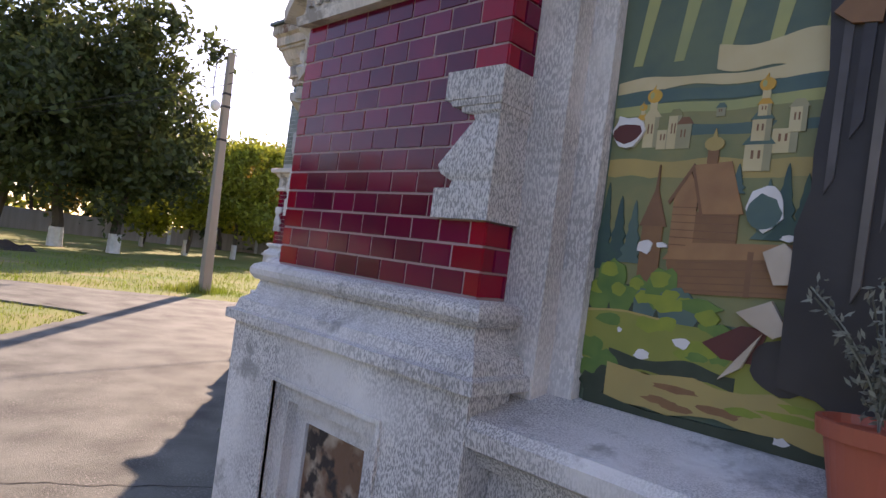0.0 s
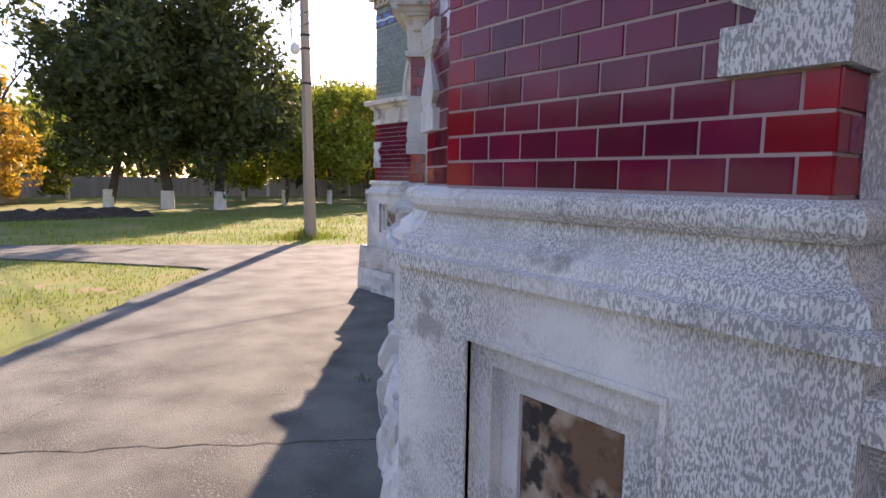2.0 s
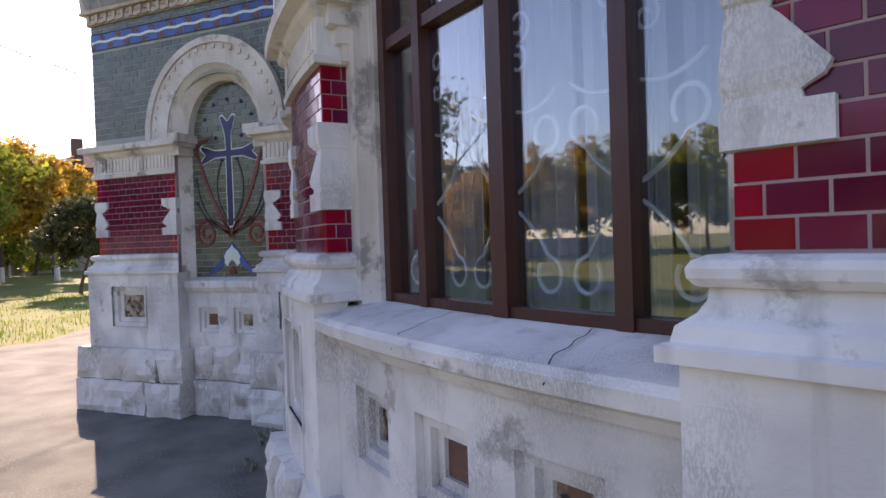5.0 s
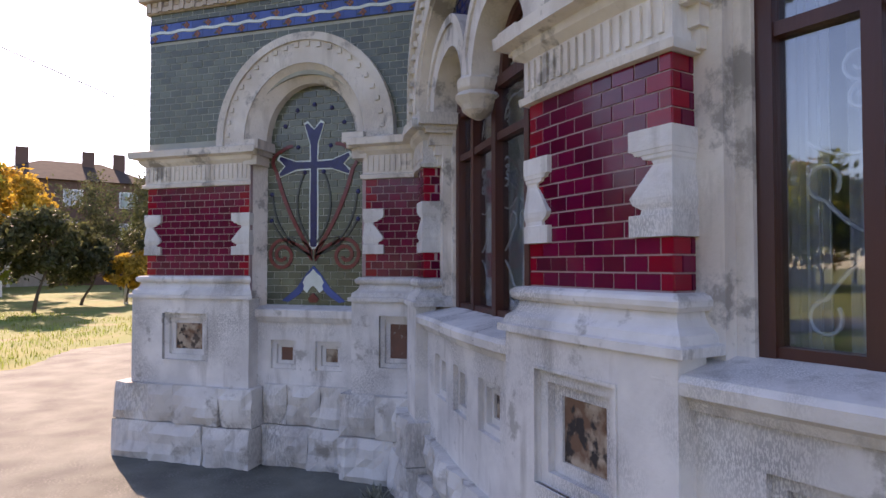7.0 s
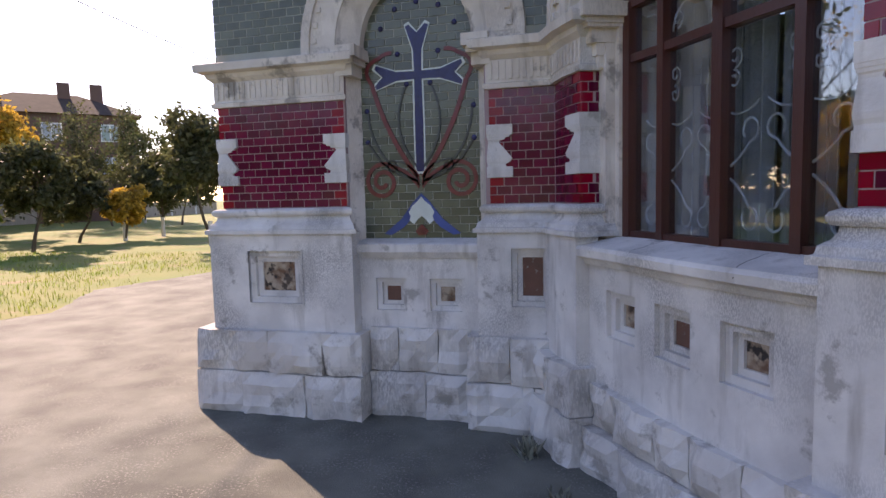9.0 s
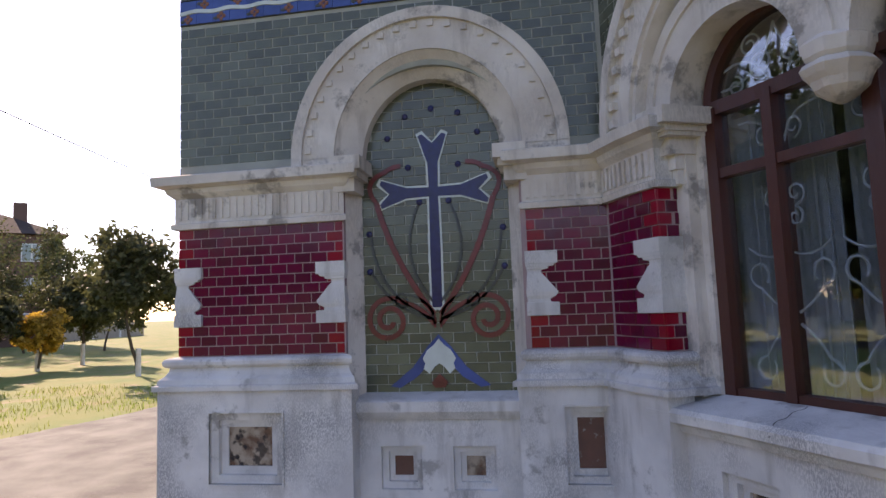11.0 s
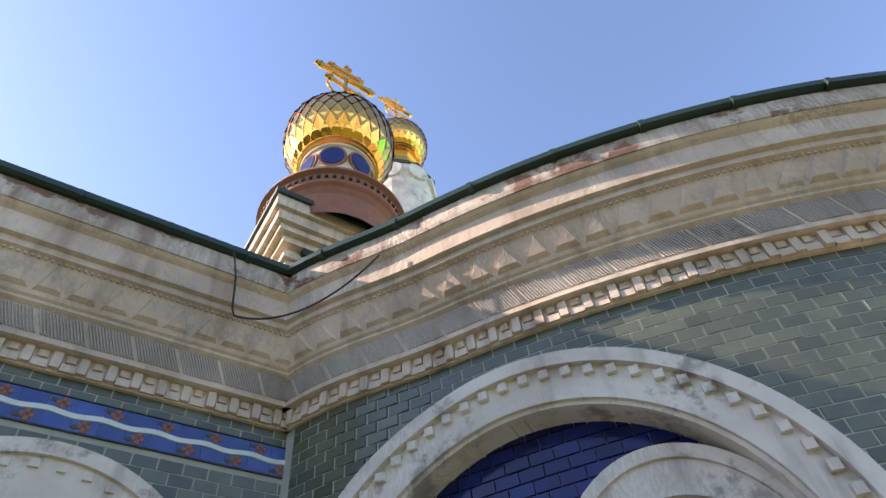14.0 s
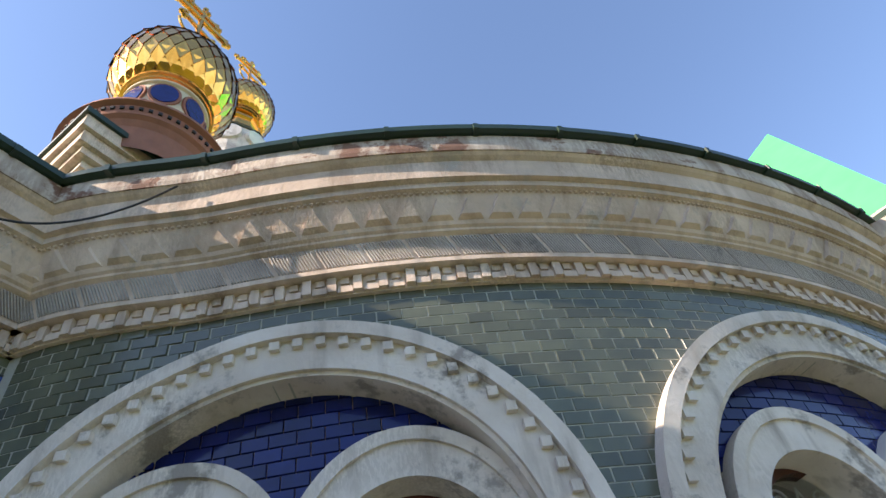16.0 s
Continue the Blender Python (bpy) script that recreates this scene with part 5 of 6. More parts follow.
# ---- balusters set into the red bands ----
def baluster(parent, M, edge, side, ret=0.16):
    """edge: the u of the pier's corner; side: which way the face runs from it."""
    z0, z1 = Z_B + 3 * ROW, Z_B + 9 * ROW
    prof = [(0.0, 0.165), (0.20, 0.165), (0.205, 0.12), (0.25, 0.115), (0.30, 0.15), (0.36, 0.162), (0.40, 0.15), (0.62, 0.085), (0.66, 0.07), (0.70, 0.075), (0.72, 0.11), (0.755, 0.115),
            (0.76, 0.14), (0.80, 0.15), (0.805, 0.165), (1.0, 0.165)]
    bm = bmesh.new()
    prev = None
    for k, w in prof:
        z = z0 + (z1 - z0) * k
        g = max(0.006, (w - 0.165) * 0.14 + 0.022)
        row = [bm.verts.new(M(u, d, z)) for u, d in ((edge - side * max(-0.001 + 0.006, 0.014 + (w - 0.165) * 0.1), -ret), (edge - side * max(-0.001 + 0.006, 0.014 + (w - 0.165) * 0.1), g), (edge + side * w, g), (edge + side * w, -0.03))]
        if prev:
            for j in range(4):
                bm.faces.new((prev[j], prev[(j + 1) % 4], row[(j + 1) % 4], row[j]))
        else:
            bm.faces.new(row)
        prev = row
    bm.faces.new(prev[::-1])
    part("baluster", bm, stone(parent), parent, "whitewashed carved baluster block set in the tiles")


for _w, _M, _e, _s in ((wall_d, on_d, -2.575, 1), (wall_d, on_d, -1.512, -1), (wall_d, on_d, -0.437, 1), (wall_p, on_p, U_C, -1), (wall_p, on_p, U_B0, 1), (wall_p, on_p, U_B1, -1),
                       (wall_p, on_p, U_A, 1), (wall_a, on_a, 4.59, -1)):
    baluster(_w, _M, _e, _s)


# ---- rough plinth stones ----
def rock(name, parent, M, u0, u1, d0, d1, z0, z1, seed):
    bm = bmesh.new()
    nu, nz = max(3, int((u1 - u0) / 0.07)), max(3, int((z1 - z0) / 0.07))
    rows = []
    for i in range(nu + 1):
        col = []
        for j in range(nz + 1):
            u, z = u0 + (u1 - u0) * i / nu, z0 + (z1 - z0) * j / nz
            e = min(i, nu - i, 2) / 2 + min(j, nz - j, 2) / 2
            d = d1 - 0.03 * (1 if min(i, nu - i, j, nz - j) == 0 else 0) + 0.055 * noise.noise((u * 6 + seed, z * 6, seed * 1.7)) + 0.012 * noise.noise((u * 21, z * 21, seed))
            col.append(bm.verts.new(M(u + 0.006 * noise.noise((z * 9, seed, i)), d, z)))
        rows.append(col)
    back = [[bm.verts.new(M(u, d0, z)) for z in (z0, z1)] for u in (u0, u1)]
    for i in range(nu):
        for j in range(nz):
            bm.faces.new((rows[i][j], rows[i + 1][j], rows[i + 1][j + 1], rows[i][j + 1]))
    bm.faces.new([back[0][0]] + [rows[0][j] for j in range(nz + 1)] + [back[0][1]])
    bm.faces.new([back[1][0]] + [rows[nu][j] for j in range(nz + 1)] + [back[1][1]])
    bm.faces.new([back[0][1]] + [rows[i][nz] for i in range(nu + 1)] + [back[1][1]])
    bm.faces.new([back[0][0]] + [rows[i][0] for i in range(nu + 1)] + [back[1][0]])
    part(name, bm, ROCK, parent)


def plinths():
    rg = random.Random(3)
    s = 1
    for w, M, u0, u1, d, top, n in ((wall_d, on_d, -2.79, -1.38, 0.17, 0.64, 3), (wall_d, on_d, -1.38, -0.6, 0.0, 0.67, 2), (wall_d, on_d, -0.6, 0.3, 0.17, 0.66, 2), (wall_p, on_p, -0.15, U_C + 0.14, 0.17, 0.6, 1),
                                    (wall_p, on_p, U_C + 0.14, U_B0 - 0.12, 0.07, 0.52, 4), (wall_p, on_p, U_B0 - 0.12, U_B1 + 0.12, 0.17, 0.6, 2), (wall_p, on_p, U_B1 + 0.12, U_A - 0.12, 0.07, 0.52, 4),
                                    (wall_p, on_p, U_A - 0.12, U_END, 0.15, 0.56, 2), (wall_a, on_a, 3.55, 4.75, 0.17, 0.56, 3), (wall_a, on_a, 4.75, 6.5, 0.06, 0.5, 4), (wall_d, on_side, -4, 0.13, 0.19, 0.628, 9)):
        for r in (0, 1):
            z0, z1 = (-0.02, top * 0.5) if r == 0 else (top * 0.5 + 0.008, top)
            k = n + r % 2 if u1 - u0 > 0.6 else n
            cuts = [u0] + [u0 + (u1 - u0) * (i + rg.uniform(-0.18, 0.18)) / k for i in range(1, k)] + [u1]
            for a, b in zip(cuts, cuts[1:]):
                rock("stone", w, M, a + 0.004, b - 0.004, -0.1, d + rg.uniform(-0.012, 0.018) + (0.02 if r == 0 else 0), z0, z1, s)
                s += 1


plinths()


def weeds():
    rg = random.Random(31)
    for x, y, n, h in ((-0.12, -0.50, 70, 0.16), (0.12, -1.02, 30, 0.09), (0.9, -2.22, 26, 0.08)):
        bm = bmesh.new()
        for i in range(n):
            a, r, t = rg.uniform(0, 6.28), abs(rg.gauss(0, 0.05)), rg.uniform(0.4, 1.0) * h
            c = Vector((x + r * math.cos(a), y + r * math.sin(a), 0))
            way = Vector((rg.gauss(0, 0.5), rg.gauss(0, 0.5), 1)).normalized() * t
            q = Vector((math.sin(a), -math.cos(a), 0)) * rg.uniform(0.003, 0.008)
            v = [bm.verts.new(p) for p in (c - q, c + q, c + way * 0.6 + q * 1.5, c + way, c + way * 0.6 - q * 1.5)]
            bm.faces.new(v)
        thing("weed", bm, LEAF_POT, "dry grey-green weeds growing at the foot of the plinth", "weeds", kind="stuff")


weeds()


# ---- roofs, tower with domes, green tent roof ----
def roofs():
    bm = bmesh.new()
    outer = [(-2.57, 9)] + [(-2.57, 0)] + [tuple(on_p(u, 0, 0))[:2] for u in steps(0.05, 5.1, 14)] + [(3.73, -3.7), (12, -3.7), (12, 9)]
    c = bm.verts.new((5.5, 3.5, 5.5))
    vs = [bm.verts.new((x, y, 4.9)) for x, y in outer]
    for a, b in zip(vs, vs[1:] + vs[:1]):
        bm.faces.new((a, b, c))
    thing("roof", bm, ROOF, "low dark green metal church roof", "roof", kind="structure")


roofs()


def ray_point(t_eye, way, dist):
    return Vector(t_eye) + Vector(way).normalized() * dist


def onion(name, loc, r, label, foot):
    root = tagged(new(name), label, "church dome")
    root.location = loc
    prof = [(0.62, -0.80), (0.80, -0.66), (0.95, -0.40), (1.0, -0.08), (0.97, 0.2), (0.86, 0.48), (0.68, 0.72), (0.48, 0.88), (0.28, 1.0), (0.14, 1.1), (0.06, 1.22), (0.05, 1.3)]
    bm = bmesh.new()

    def spin(bm, prof, n=32):
        rows = [[bm.verts.new((r * p * math.cos(6.2832 * i / n), r * p * math.sin(6.2832 * i / n), r * z)) for i in range(n)] for p, z in prof]
        for x, y in zip(rows, rows[1:]):
            for i in range(n):
                j = (i + 1) % n
                bm.faces.new((x[i], x[j], y[j], y[i]))
        bm.faces.new(rows[0]); bm.faces.new(rows[-1])
    spin(bm, [(p * 0.985, z) for p, z in prof])
    part("core", bm, GOLD, root, "gilded onion dome")
    # diamond scales
    bm = bmesh.new()
    n = 26
    k = 15

    def at(f):
        f = max(0, min(1, f)) * (len(prof) - 2)
        i = min(int(f), len(prof) - 3)
        q = f - i
        return tuple(prof[i][m] + (prof[i + 1][m] - prof[i][m]) * q for m in (0, 1))
    for row in range(k):
        for i in range(n):
            a = 6.2832 * (i + 0.5 * (row % 2)) / n
            h = 6.2832 / n * 0.5
            q = []
            for da, f, out in ((0, row - 1.0, 1.02), (h, row, 1.0), (0, row + 1.0, 0.99), (-h, row, 1.0)):
                p, z = at(f / k)
                q.append(bm.verts.new((r * p * out * math.cos(a + da), r * p * out * math.sin(a + da), r * z)))
            bm.faces.new(q)
    part("scale_cover", bm, GOLD, root, "diamond gilded scales")["kind"] = "stuff"
    for z, w in ((-0.80, 0.70), (-0.89, 0.67)):
        bm = bmesh.new()
        spin(bm, [(w - 0.05, z - 0.05), (w, z - 0.03), (w, z + 0.02), (w - 0.06, z + 0.05)])
        part("collar", bm, GOLD, root, "gilded collar ring")
    if foot < -5:
        bm = bmesh.new()
        spin(bm, [(0.55, -1.7), (0.55, -1.25), (0.62, -1.2), (0.62, -1.1), (0.56, -1.05), (0.56, -0.92)], 8)
        part("lantern", bm, GOLD, root, "gilded eight-sided neck")
        bm = bmesh.new()
        spin(bm, [(1.1, -2.5), (1.06, -2.4), (0.75, -2.05), (0.62, -1.65), (0.5, -1.62)], 8)
        part("lantern_roof", bm, ROOF, root, "green metal lantern roof")
        bm = bmesh.new()
        spin(bm, [(0.98, foot), (0.98, -2.5)], 24)
        part("drum", bm, WHITE, root, "white drum")
        for i in range(8):
            bm = bmesh.new()
            m = Matrix.Rotation(6.2832 * i / 8, 4, "Z") @ Matrix.Translation((0.95 * r, 0, -2.85 * r)) @ Matrix.Rotation(radians(90), 4, "Y")
            bmesh.ops.create_cone(bm, cap_ends=True, segments=20, radius1=0.36 * r, radius2=0.33 * r, depth=0.2 * r, matrix=m)
            part("gable", bm, WHITE, root, "round white gable")
    else:
        bm = bmesh.new()
        spin(bm, [(0.60, foot), (0.60, -1.0), (0.64, -0.98), (0.64, -0.92)])
        part("drum", bm, CREAM, root, "cream painted drum")
        for i in range(8):
            for rad, dep, mt, nm in ((0.23, 0.04, TERRA, "medallion_rim"), (0.19, 0.07, BLUE, "medallion")):
                bm = bmesh.new()
                m = Matrix.Rotation(6.2832 * (i + 0.3) / 8, 4, "Z") @ Matrix.Translation((0.585 * r, 0, -1.28 * r)) @ Matrix.Rotation(radians(90), 4, "Y") @ Matrix.Diagonal((1.25, 1, 1, 1))
                bmesh.ops.create_cone(bm, cap_ends=True, segments=18, radius1=rad * r, radius2=rad * r, depth=dep * r, matrix=m)
                part(nm, bm, mt, root, "dark blue painted medallion" if mt is BLUE else "")
    # cross
    bm = bmesh.new()
    ax = Matrix.Rotation(radians(3), 4, "Z")

    def bar(p0, p1, w):
        a, b = Vector(p0) * r, Vector(p1) * r
        tube(bm, [ax @ a, ax @ b], w * r, 6)

    def ball(p, w):
        bmesh.ops.create_icosphere(bm, subdivisions=1, radius=w * r, matrix=Matrix.Translation(ax @ (Vector(p) * r)))
    bar((0, 0, 1.2), (0, 0, 3.3), 0.055)
    bar((-0.6, 0, 2.85), (0.6, 0, 2.85), 0.07)
    bar((-0.32, 0, 3.1), (0.32, 0, 3.1), 0.06)
    bar((-0.34, 0, 2.5), (0.34, 0, 2.36), 0.05)
    tube(bm, [ax @ (Vector((0.42 * math.cos(q), 0, 2.3 + 0.42 * math.sin(q))) * r) for q in (3.3 + 2.8 * k / 12 for k in range(13))], 0.035 * r, 6)
    for x, z in ((-0.6, 2.85), (0.6, 2.85), (-0.32, 3.1), (0.32, 3.1), (0, 3.32), (-0.34, 2.5), (0.34, 2.36)):
        for dx, dz in ((0, 0.065), (0, -0.065), (0.075 * (1 if x >= 0 else -1), 0)):
            ball((x + dx, 0, z + dz), 0.075)
    part("cross", bm, GOLD, root, "gilded cross with ball tips")
    return root


EYE_14 = (-0.953, -2.695, 2.036)
onion("church_dome", ray_point(EYE_14, (0.193, 0.4702, 0.8612), 13.0) - Vector((0, 0, 0.15)), 1.13, "gilded scaly onion dome with a three-bar cross", -2.8)
onion("church_dome", ray_point(EYE_14, (0.2755, 0.4322, 0.8577), 19.0), 0.92, "small distant gilded onion dome with a cross", -22.0)


def tower():
    root = tagged(new("bell_tower"), "cream square tower with green metal eave and round terracotta gable", "tower")
    x0, y0, s, zt = 0.30, 2.62, 2.5, 9.78

    def block(bm, g, z0, z1):
        a, b, c, d = x0 + g, x0 + s - g, y0 + g, y0 + s - g
        hexa(bm, [(a, c, z0), (b, c, z0), (b, d, z0), (a, d, z0), (a, c, z1), (b, c, z1), (b, d, z1), (a, d, z1)])
    bm = bmesh.new()
    block(bm, 0.42, 4.9, 9.0)
    part("shaft", bm, PLASTER, root)
    for g, z0, z1 in ((0.36, 8.75, 8.85), (0.30, 9.0, 9.12), (0.2, 9.12, 9.24), (0.12, 9.24, 9.45), (0.05, 9.45, 9.68)):
        bm = bmesh.new()
        block(bm, g, z0, z1)
        part("moulding", bm, PLASTER, root, "cream stepped cornice")
    bm = bmesh.new()
    block(bm, 0.0, 9.68, zt)
    part("eave", bm, ROOF, root, "dark green metal eave")
    for i in range(6):
        for j in range(1):
            bm = bmesh.new()
            a = x0 + 0.62 + i * 0.2
            hexa(bm, [(a, y0 + 0.30, 8.86), (a + 0.1, y0 + 0.30, 8.86), (a + 0.1, y0 + 0.45, 8.86), (a, y0 + 0.45, 8.86), (a, y0 + 0.30, 9.0), (a + 0.1, y0 + 0.30, 9.0), (a + 0.1, y0 + 0.45, 9.0), (a, y0 + 0.45, 9.0)])
            part("bracket", bm, CABLE, root, "dark bracket")
    # round gables standing on the eave
    bm, dn = bmesh.new(), bmesh.new()
    cx, cy = 1.556, 3.42
    n = 48
    rows = []
    for r, z in ((1.02, 9.5), (1.06, 9.95), (1.12, 10.05), (1.18, 10.1), (1.2, 10.28), (1.28, 10.32), (1.26, 10.4), (0.6, 10.7)):
        rows.append([bm.verts.new((cx + r * math.cos(6.2832 * i / n), cy + r * math.sin(6.2832 * i / n), z)) for i in range(n)])
    for a, b in zip(rows, rows[1:]):
        for i in range(n):
            bm.faces.new((a[i], a[(i + 1) % n], b[(i + 1) % n], b[i]))
    bm.faces.new(rows[-1])
    part("round_base", bm, TERRA, root, "round terracotta brick base")
    for i in range(60):
        a = 6.2832 * i / 60
        bmesh.ops.create_cube(dn, size=0.055, matrix=Matrix.Translation((cx + 1.19 * math.cos(a), cy + 1.19 * math.sin(a), 10.2)) @ Matrix.Rotation(a, 4, "Z"))
    part("dentils", dn, CABLE, root)["kind"] = "stuff"


tower()


def tent_roof():
    ap = ray_point((-0.7568, -2.6898, 1.9928), (0.712, -0.1741, 0.6803), 30)
    bm = bmesh.new()
    a = bm.verts.new(ap)
    b = [bm.verts.new((ap.x + 1.5 + 9 * math.cos(radians(q)), ap.y + 5 + 9 * math.sin(radians(q)), ap.z - 10.0)) for q in (32, 122, 212, 302)]
    c = [bm.verts.new((v.co.x, v.co.y, -0.05)) for v in b]
    for i in range(4):
        j = (i + 1) % 4
        bm.faces.new((a, b[i], b[j]))
        bm.faces.new((b[i], c[i], c[j], b[j])).material_index = 1
    thing("tent_roof", bm, [BRIGHTROOF, PLASTER], "bright green sheet-metal pyramid roof", "roof", kind="structure")


tent_roof()


def wires():
    def cable(pts, r, label):
        bm = bmesh.new()
        tube(bm, [Vector(p) for p in pts], r, 5)
        thing("cable", bm, CABLE, label, "cable")

    def sag(p, q, s, n=20):
        p, q = Vector(p), Vector(q)
        return [p.lerp(q, k) - Vector((0, 0, s * 4 * k * (1 - k))) for k in (i / n for i in range(n + 1))]
    cable([on_d(-0.55, 0.34, 4.76), on_d(-0.5, 0.31, 4.6), on_d(-0.47, 0.26, 4.42)] + sag(on_d(-0.45, 0.25, 4.38), on_p(0.75, 0.30, 4.6), 0.18), 0.006, "black cable looping across the inner corner of the cornice")
    cable(sag((-1.2, 1.0, 5.2), (1.6, 2.9, 7.2), 0.2), 0.012, "black cable strung to the tower")
    cable(sag((-10.1, 2.65, 5.6), (-40, -2, 6.4), 0.7), 0.012, "thin overhead wire from the pole")
    cable(sag((-10.1, 2.65, 5.9), (-40, -1, 6.9), 0.7), 0.012, "thin overhead wire from the pole")
    cable(sag((-10.1, 2.65, 6.1), (-14, 40, 7.4), 0.9), 0.012, "thin overhead wire from the pole")


wires()


def pole():
    root = tagged(new("street_lamp"), "weathered concrete lamp pole in the grass", "lamp pole")
    root.location = (-10.16, 2.66, -0.05)
    bm = bmesh.new()
    v = []
    for z, h in ((0, 0.13), (6.5, 0.085)):
        v += [(-h - z * 0.045, -h, z), (h - z * 0.045, -h, z), (h - z * 0.045, h, z), (-h - z * 0.045, h, z)]
    hexa(bm, v)
    bmesh.ops.bevel(bm, geom=bm.edges[:], offset=0.02, segments=1, affect="EDGES")
    part("post", bm, CONC, root)
    for z in (4.1, 5.0, 5.35):
        bm = bmesh.new()
        h = 0.13 - z * 0.006
        hexa(bm, [(-h - z * .045, -h, z), (h - z * .045, -h, z), (h - z * .045, h, z), (-h - z * .045, h, z), (-h - z * .045, -h, z + .06), (h - z * .045, -h, z + .06), (h - z * .045, h, z + .06), (-h - z * .045, h, z + .06)])
        part("clamp", bm, CABLE, root)
    bm = bmesh.new()
    tube(bm, [Vector((-0.27, -0.05, 6.3)), Vector((-0.28, -0.25, 6.45)), Vector((-0.25, -0.38, 6.2)), Vector((-0.23, -0.4, 5.6)), Vector((-0.22, -0.38, 5.2))], 0.018, 6)
    part("bracket", bm, CABLE, root)
    bm = bmesh.new()
    bmesh.ops.create_uvsphere(bm, u_segments=14, v_segments=8, radius=0.13, matrix=Matrix.Translation((-0.2, -0.3, 5.0)) @ Matrix.Diagonal((1, 1, 1.25, 1)))
    part("lamp_head", bm, IRON, root, "white lamp head")


pole()


# ---- trees ----
def tree(loc, h, crown_r, crown_z, leafmat_, leaves, size, seed, label, trunk_r=0.16, limewash=False, bare=False, squash=1.0, name="tree"):
    rg = random.Random(seed)
    root = tagged(new(name), label, "tree")
    root.location = loc
    bm = bmesh.new()
    ends = []

    def limb(p, way, ln, r, depth):
        pts, rad = [p.copy()], [r]
        for i in range(5):
            way = (way + Vector((rg.gauss(0, 0.13), rg.gauss(0, 0.13), rg.gauss(0.03, 0.08)))).normalized()
            p = p + way * ln / 5
            pts.append(p.copy()); rad.append(r * (1 - 0.13 * (i + 1)))
        prev = None
        for q, rr in zip(pts, rad):
            row = [bm.verts.new(q + Vector((rr * math.cos(1.257 * k), rr * math.sin(1.257 * k), 0))) for k in range(5)]
            if prev:
                for k in range(5):
                    bm.faces.new((prev[k], prev[(k + 1) % 5], row[(k + 1) % 5], row[k]))
            prev = row
        if depth == 0:
            ends.append(pts[-1])
            return
        for i in range(4 if depth > 1 else 3):
            q = pts[rg.choice((3, 4, 5))]
            w = (way + Vector((rg.gauss(0, 0.6), rg.gauss(0, 0.6), rg.gauss(0.15, 0.3)))).normalized()
            limb(q, w, ln * rg.uniform(0.5, 0.75), r * 0.42, depth - 1)
    limb(Vector((0, 0, -0.05)), Vector((0, 0, 1)), h * 0.5, trunk_r, 3 if bare else 2)
    part("trunk", bm, BARK, root, "grey-brown bark")
    if limewash:
        bm = bmesh.new()
        bmesh.ops.create_cone(bm, cap_ends=False, segments=10, radius1=trunk_r * 1.12, radius2=trunk_r * 1.02, depth=0.9, matrix=Matrix.Translation((0, 0, 0.45)))
        part("limewash", bm, LIME, root, "white limewashed trunk foot")
    # clumps of leaves round a lumpy crown
    clumps = []
    for i in range(max(14, leaves // 90)):
        a, b = rg.uniform(0, 6.2832), rg.uniform(-1, 1)
        rr = rg.uniform(0.35, 1.0) ** 0.5
        c = math.sqrt(max(0, 1 - b * b))
        lump = 1 + 0.6 * noise.noise((math.cos(a) * c * 1.7 + seed, math.sin(a) * c * 1.7, b * 1.7))
        clumps.append(Vector((crown_r * rr * lump * c * math.cos(a), crown_r * rr * lump * c * math.sin(a), crown_z + squash * crown_r * rr * lump * b)))
    clumps += [e for e in ends if not bare] if not bare else ends
    nrg = np.random.RandomState(seed)
    C = np.array([tuple(c) for c in clumps])
    pick = C[nrg.randint(0, len(C), leaves)]
    P = pick + nrg.normal(0, crown_r * 0.105, (leaves, 3))
    T = nrg.normal(0, 1, (leaves, 3)); T /= np.linalg.norm(T, axis=1)[:, None]
    U = np.cross(T, nrg.normal(0, 1, (leaves, 3))); U /= np.linalg.norm(U, axis=1)[:, None]
    s = (size * nrg.uniform(0.6, 1.3, leaves))[:, None]
    V = np.stack([P - T * s, P + U * s * 0.5, P + T * s, P - U * s * 0.5], 1).reshape(-1, 3)
    V[:, 2] = np.maximum(V[:, 2], 0.3)
    me = bpy.data.meshes.new("crown")
    me.from_pydata(V.tolist(), [], np.arange(leaves * 4).reshape(-1, 4).tolist())
    me.materials.append(leafmat_)
    ob = new("crown", me)
    ob.parent = root


def at(az, dist, eye=(5.1, -4.68)):
    return (eye[0] + dist * math.cos(radians(az)), eye[1] + dist * math.sin(radians(az)), -0.035)


tree(at(166.2, 33), 12, 4.6, 6.8, LEAF_DARK, 17000, 0.19, 11, "tall dense dark green tree with limewashed trunk", 0.3, True, squash=1.25)
tree(at(162.0, 32), 11, 3.6, 6.6, LEAF_DARK, 12000, 0.19, 12, "tall dense dark green tree with limewashed trunk", 0.28, True, squash=1.35)
tree(at(170.6, 35), 11, 2.9, 6.0, LEAF_DARK, 10000, 0.19, 13, "dark green tree beside the taller one", 0.25, True, squash=1.2)
tree(at(156.5, 38), 8, 2.8, 4.6, LEAF_LIME, 11000, 0.16, 14, "yellow-green sunlit tree with a white trunk foot", 0.16, True)
tree(at(152.5, 40), 9, 3.0, 4.8, LEAF_LIME, 11000, 0.17, 15, "yellow-green sunlit tree with a white trunk foot", 0.16, True)
tree(at(149.0, 46), 9, 3.2, 5.6, LEAF_GOLD, 9000, 0.18, 16, "golden autumn tree with a full crown", 0.16, True)
tree(at(145.6, 44), 8.5, 2.2, 5.2, LEAF_GOLD, 8000, 0.17, 17, "golden leafy tree on the lawn", 0.15, True)
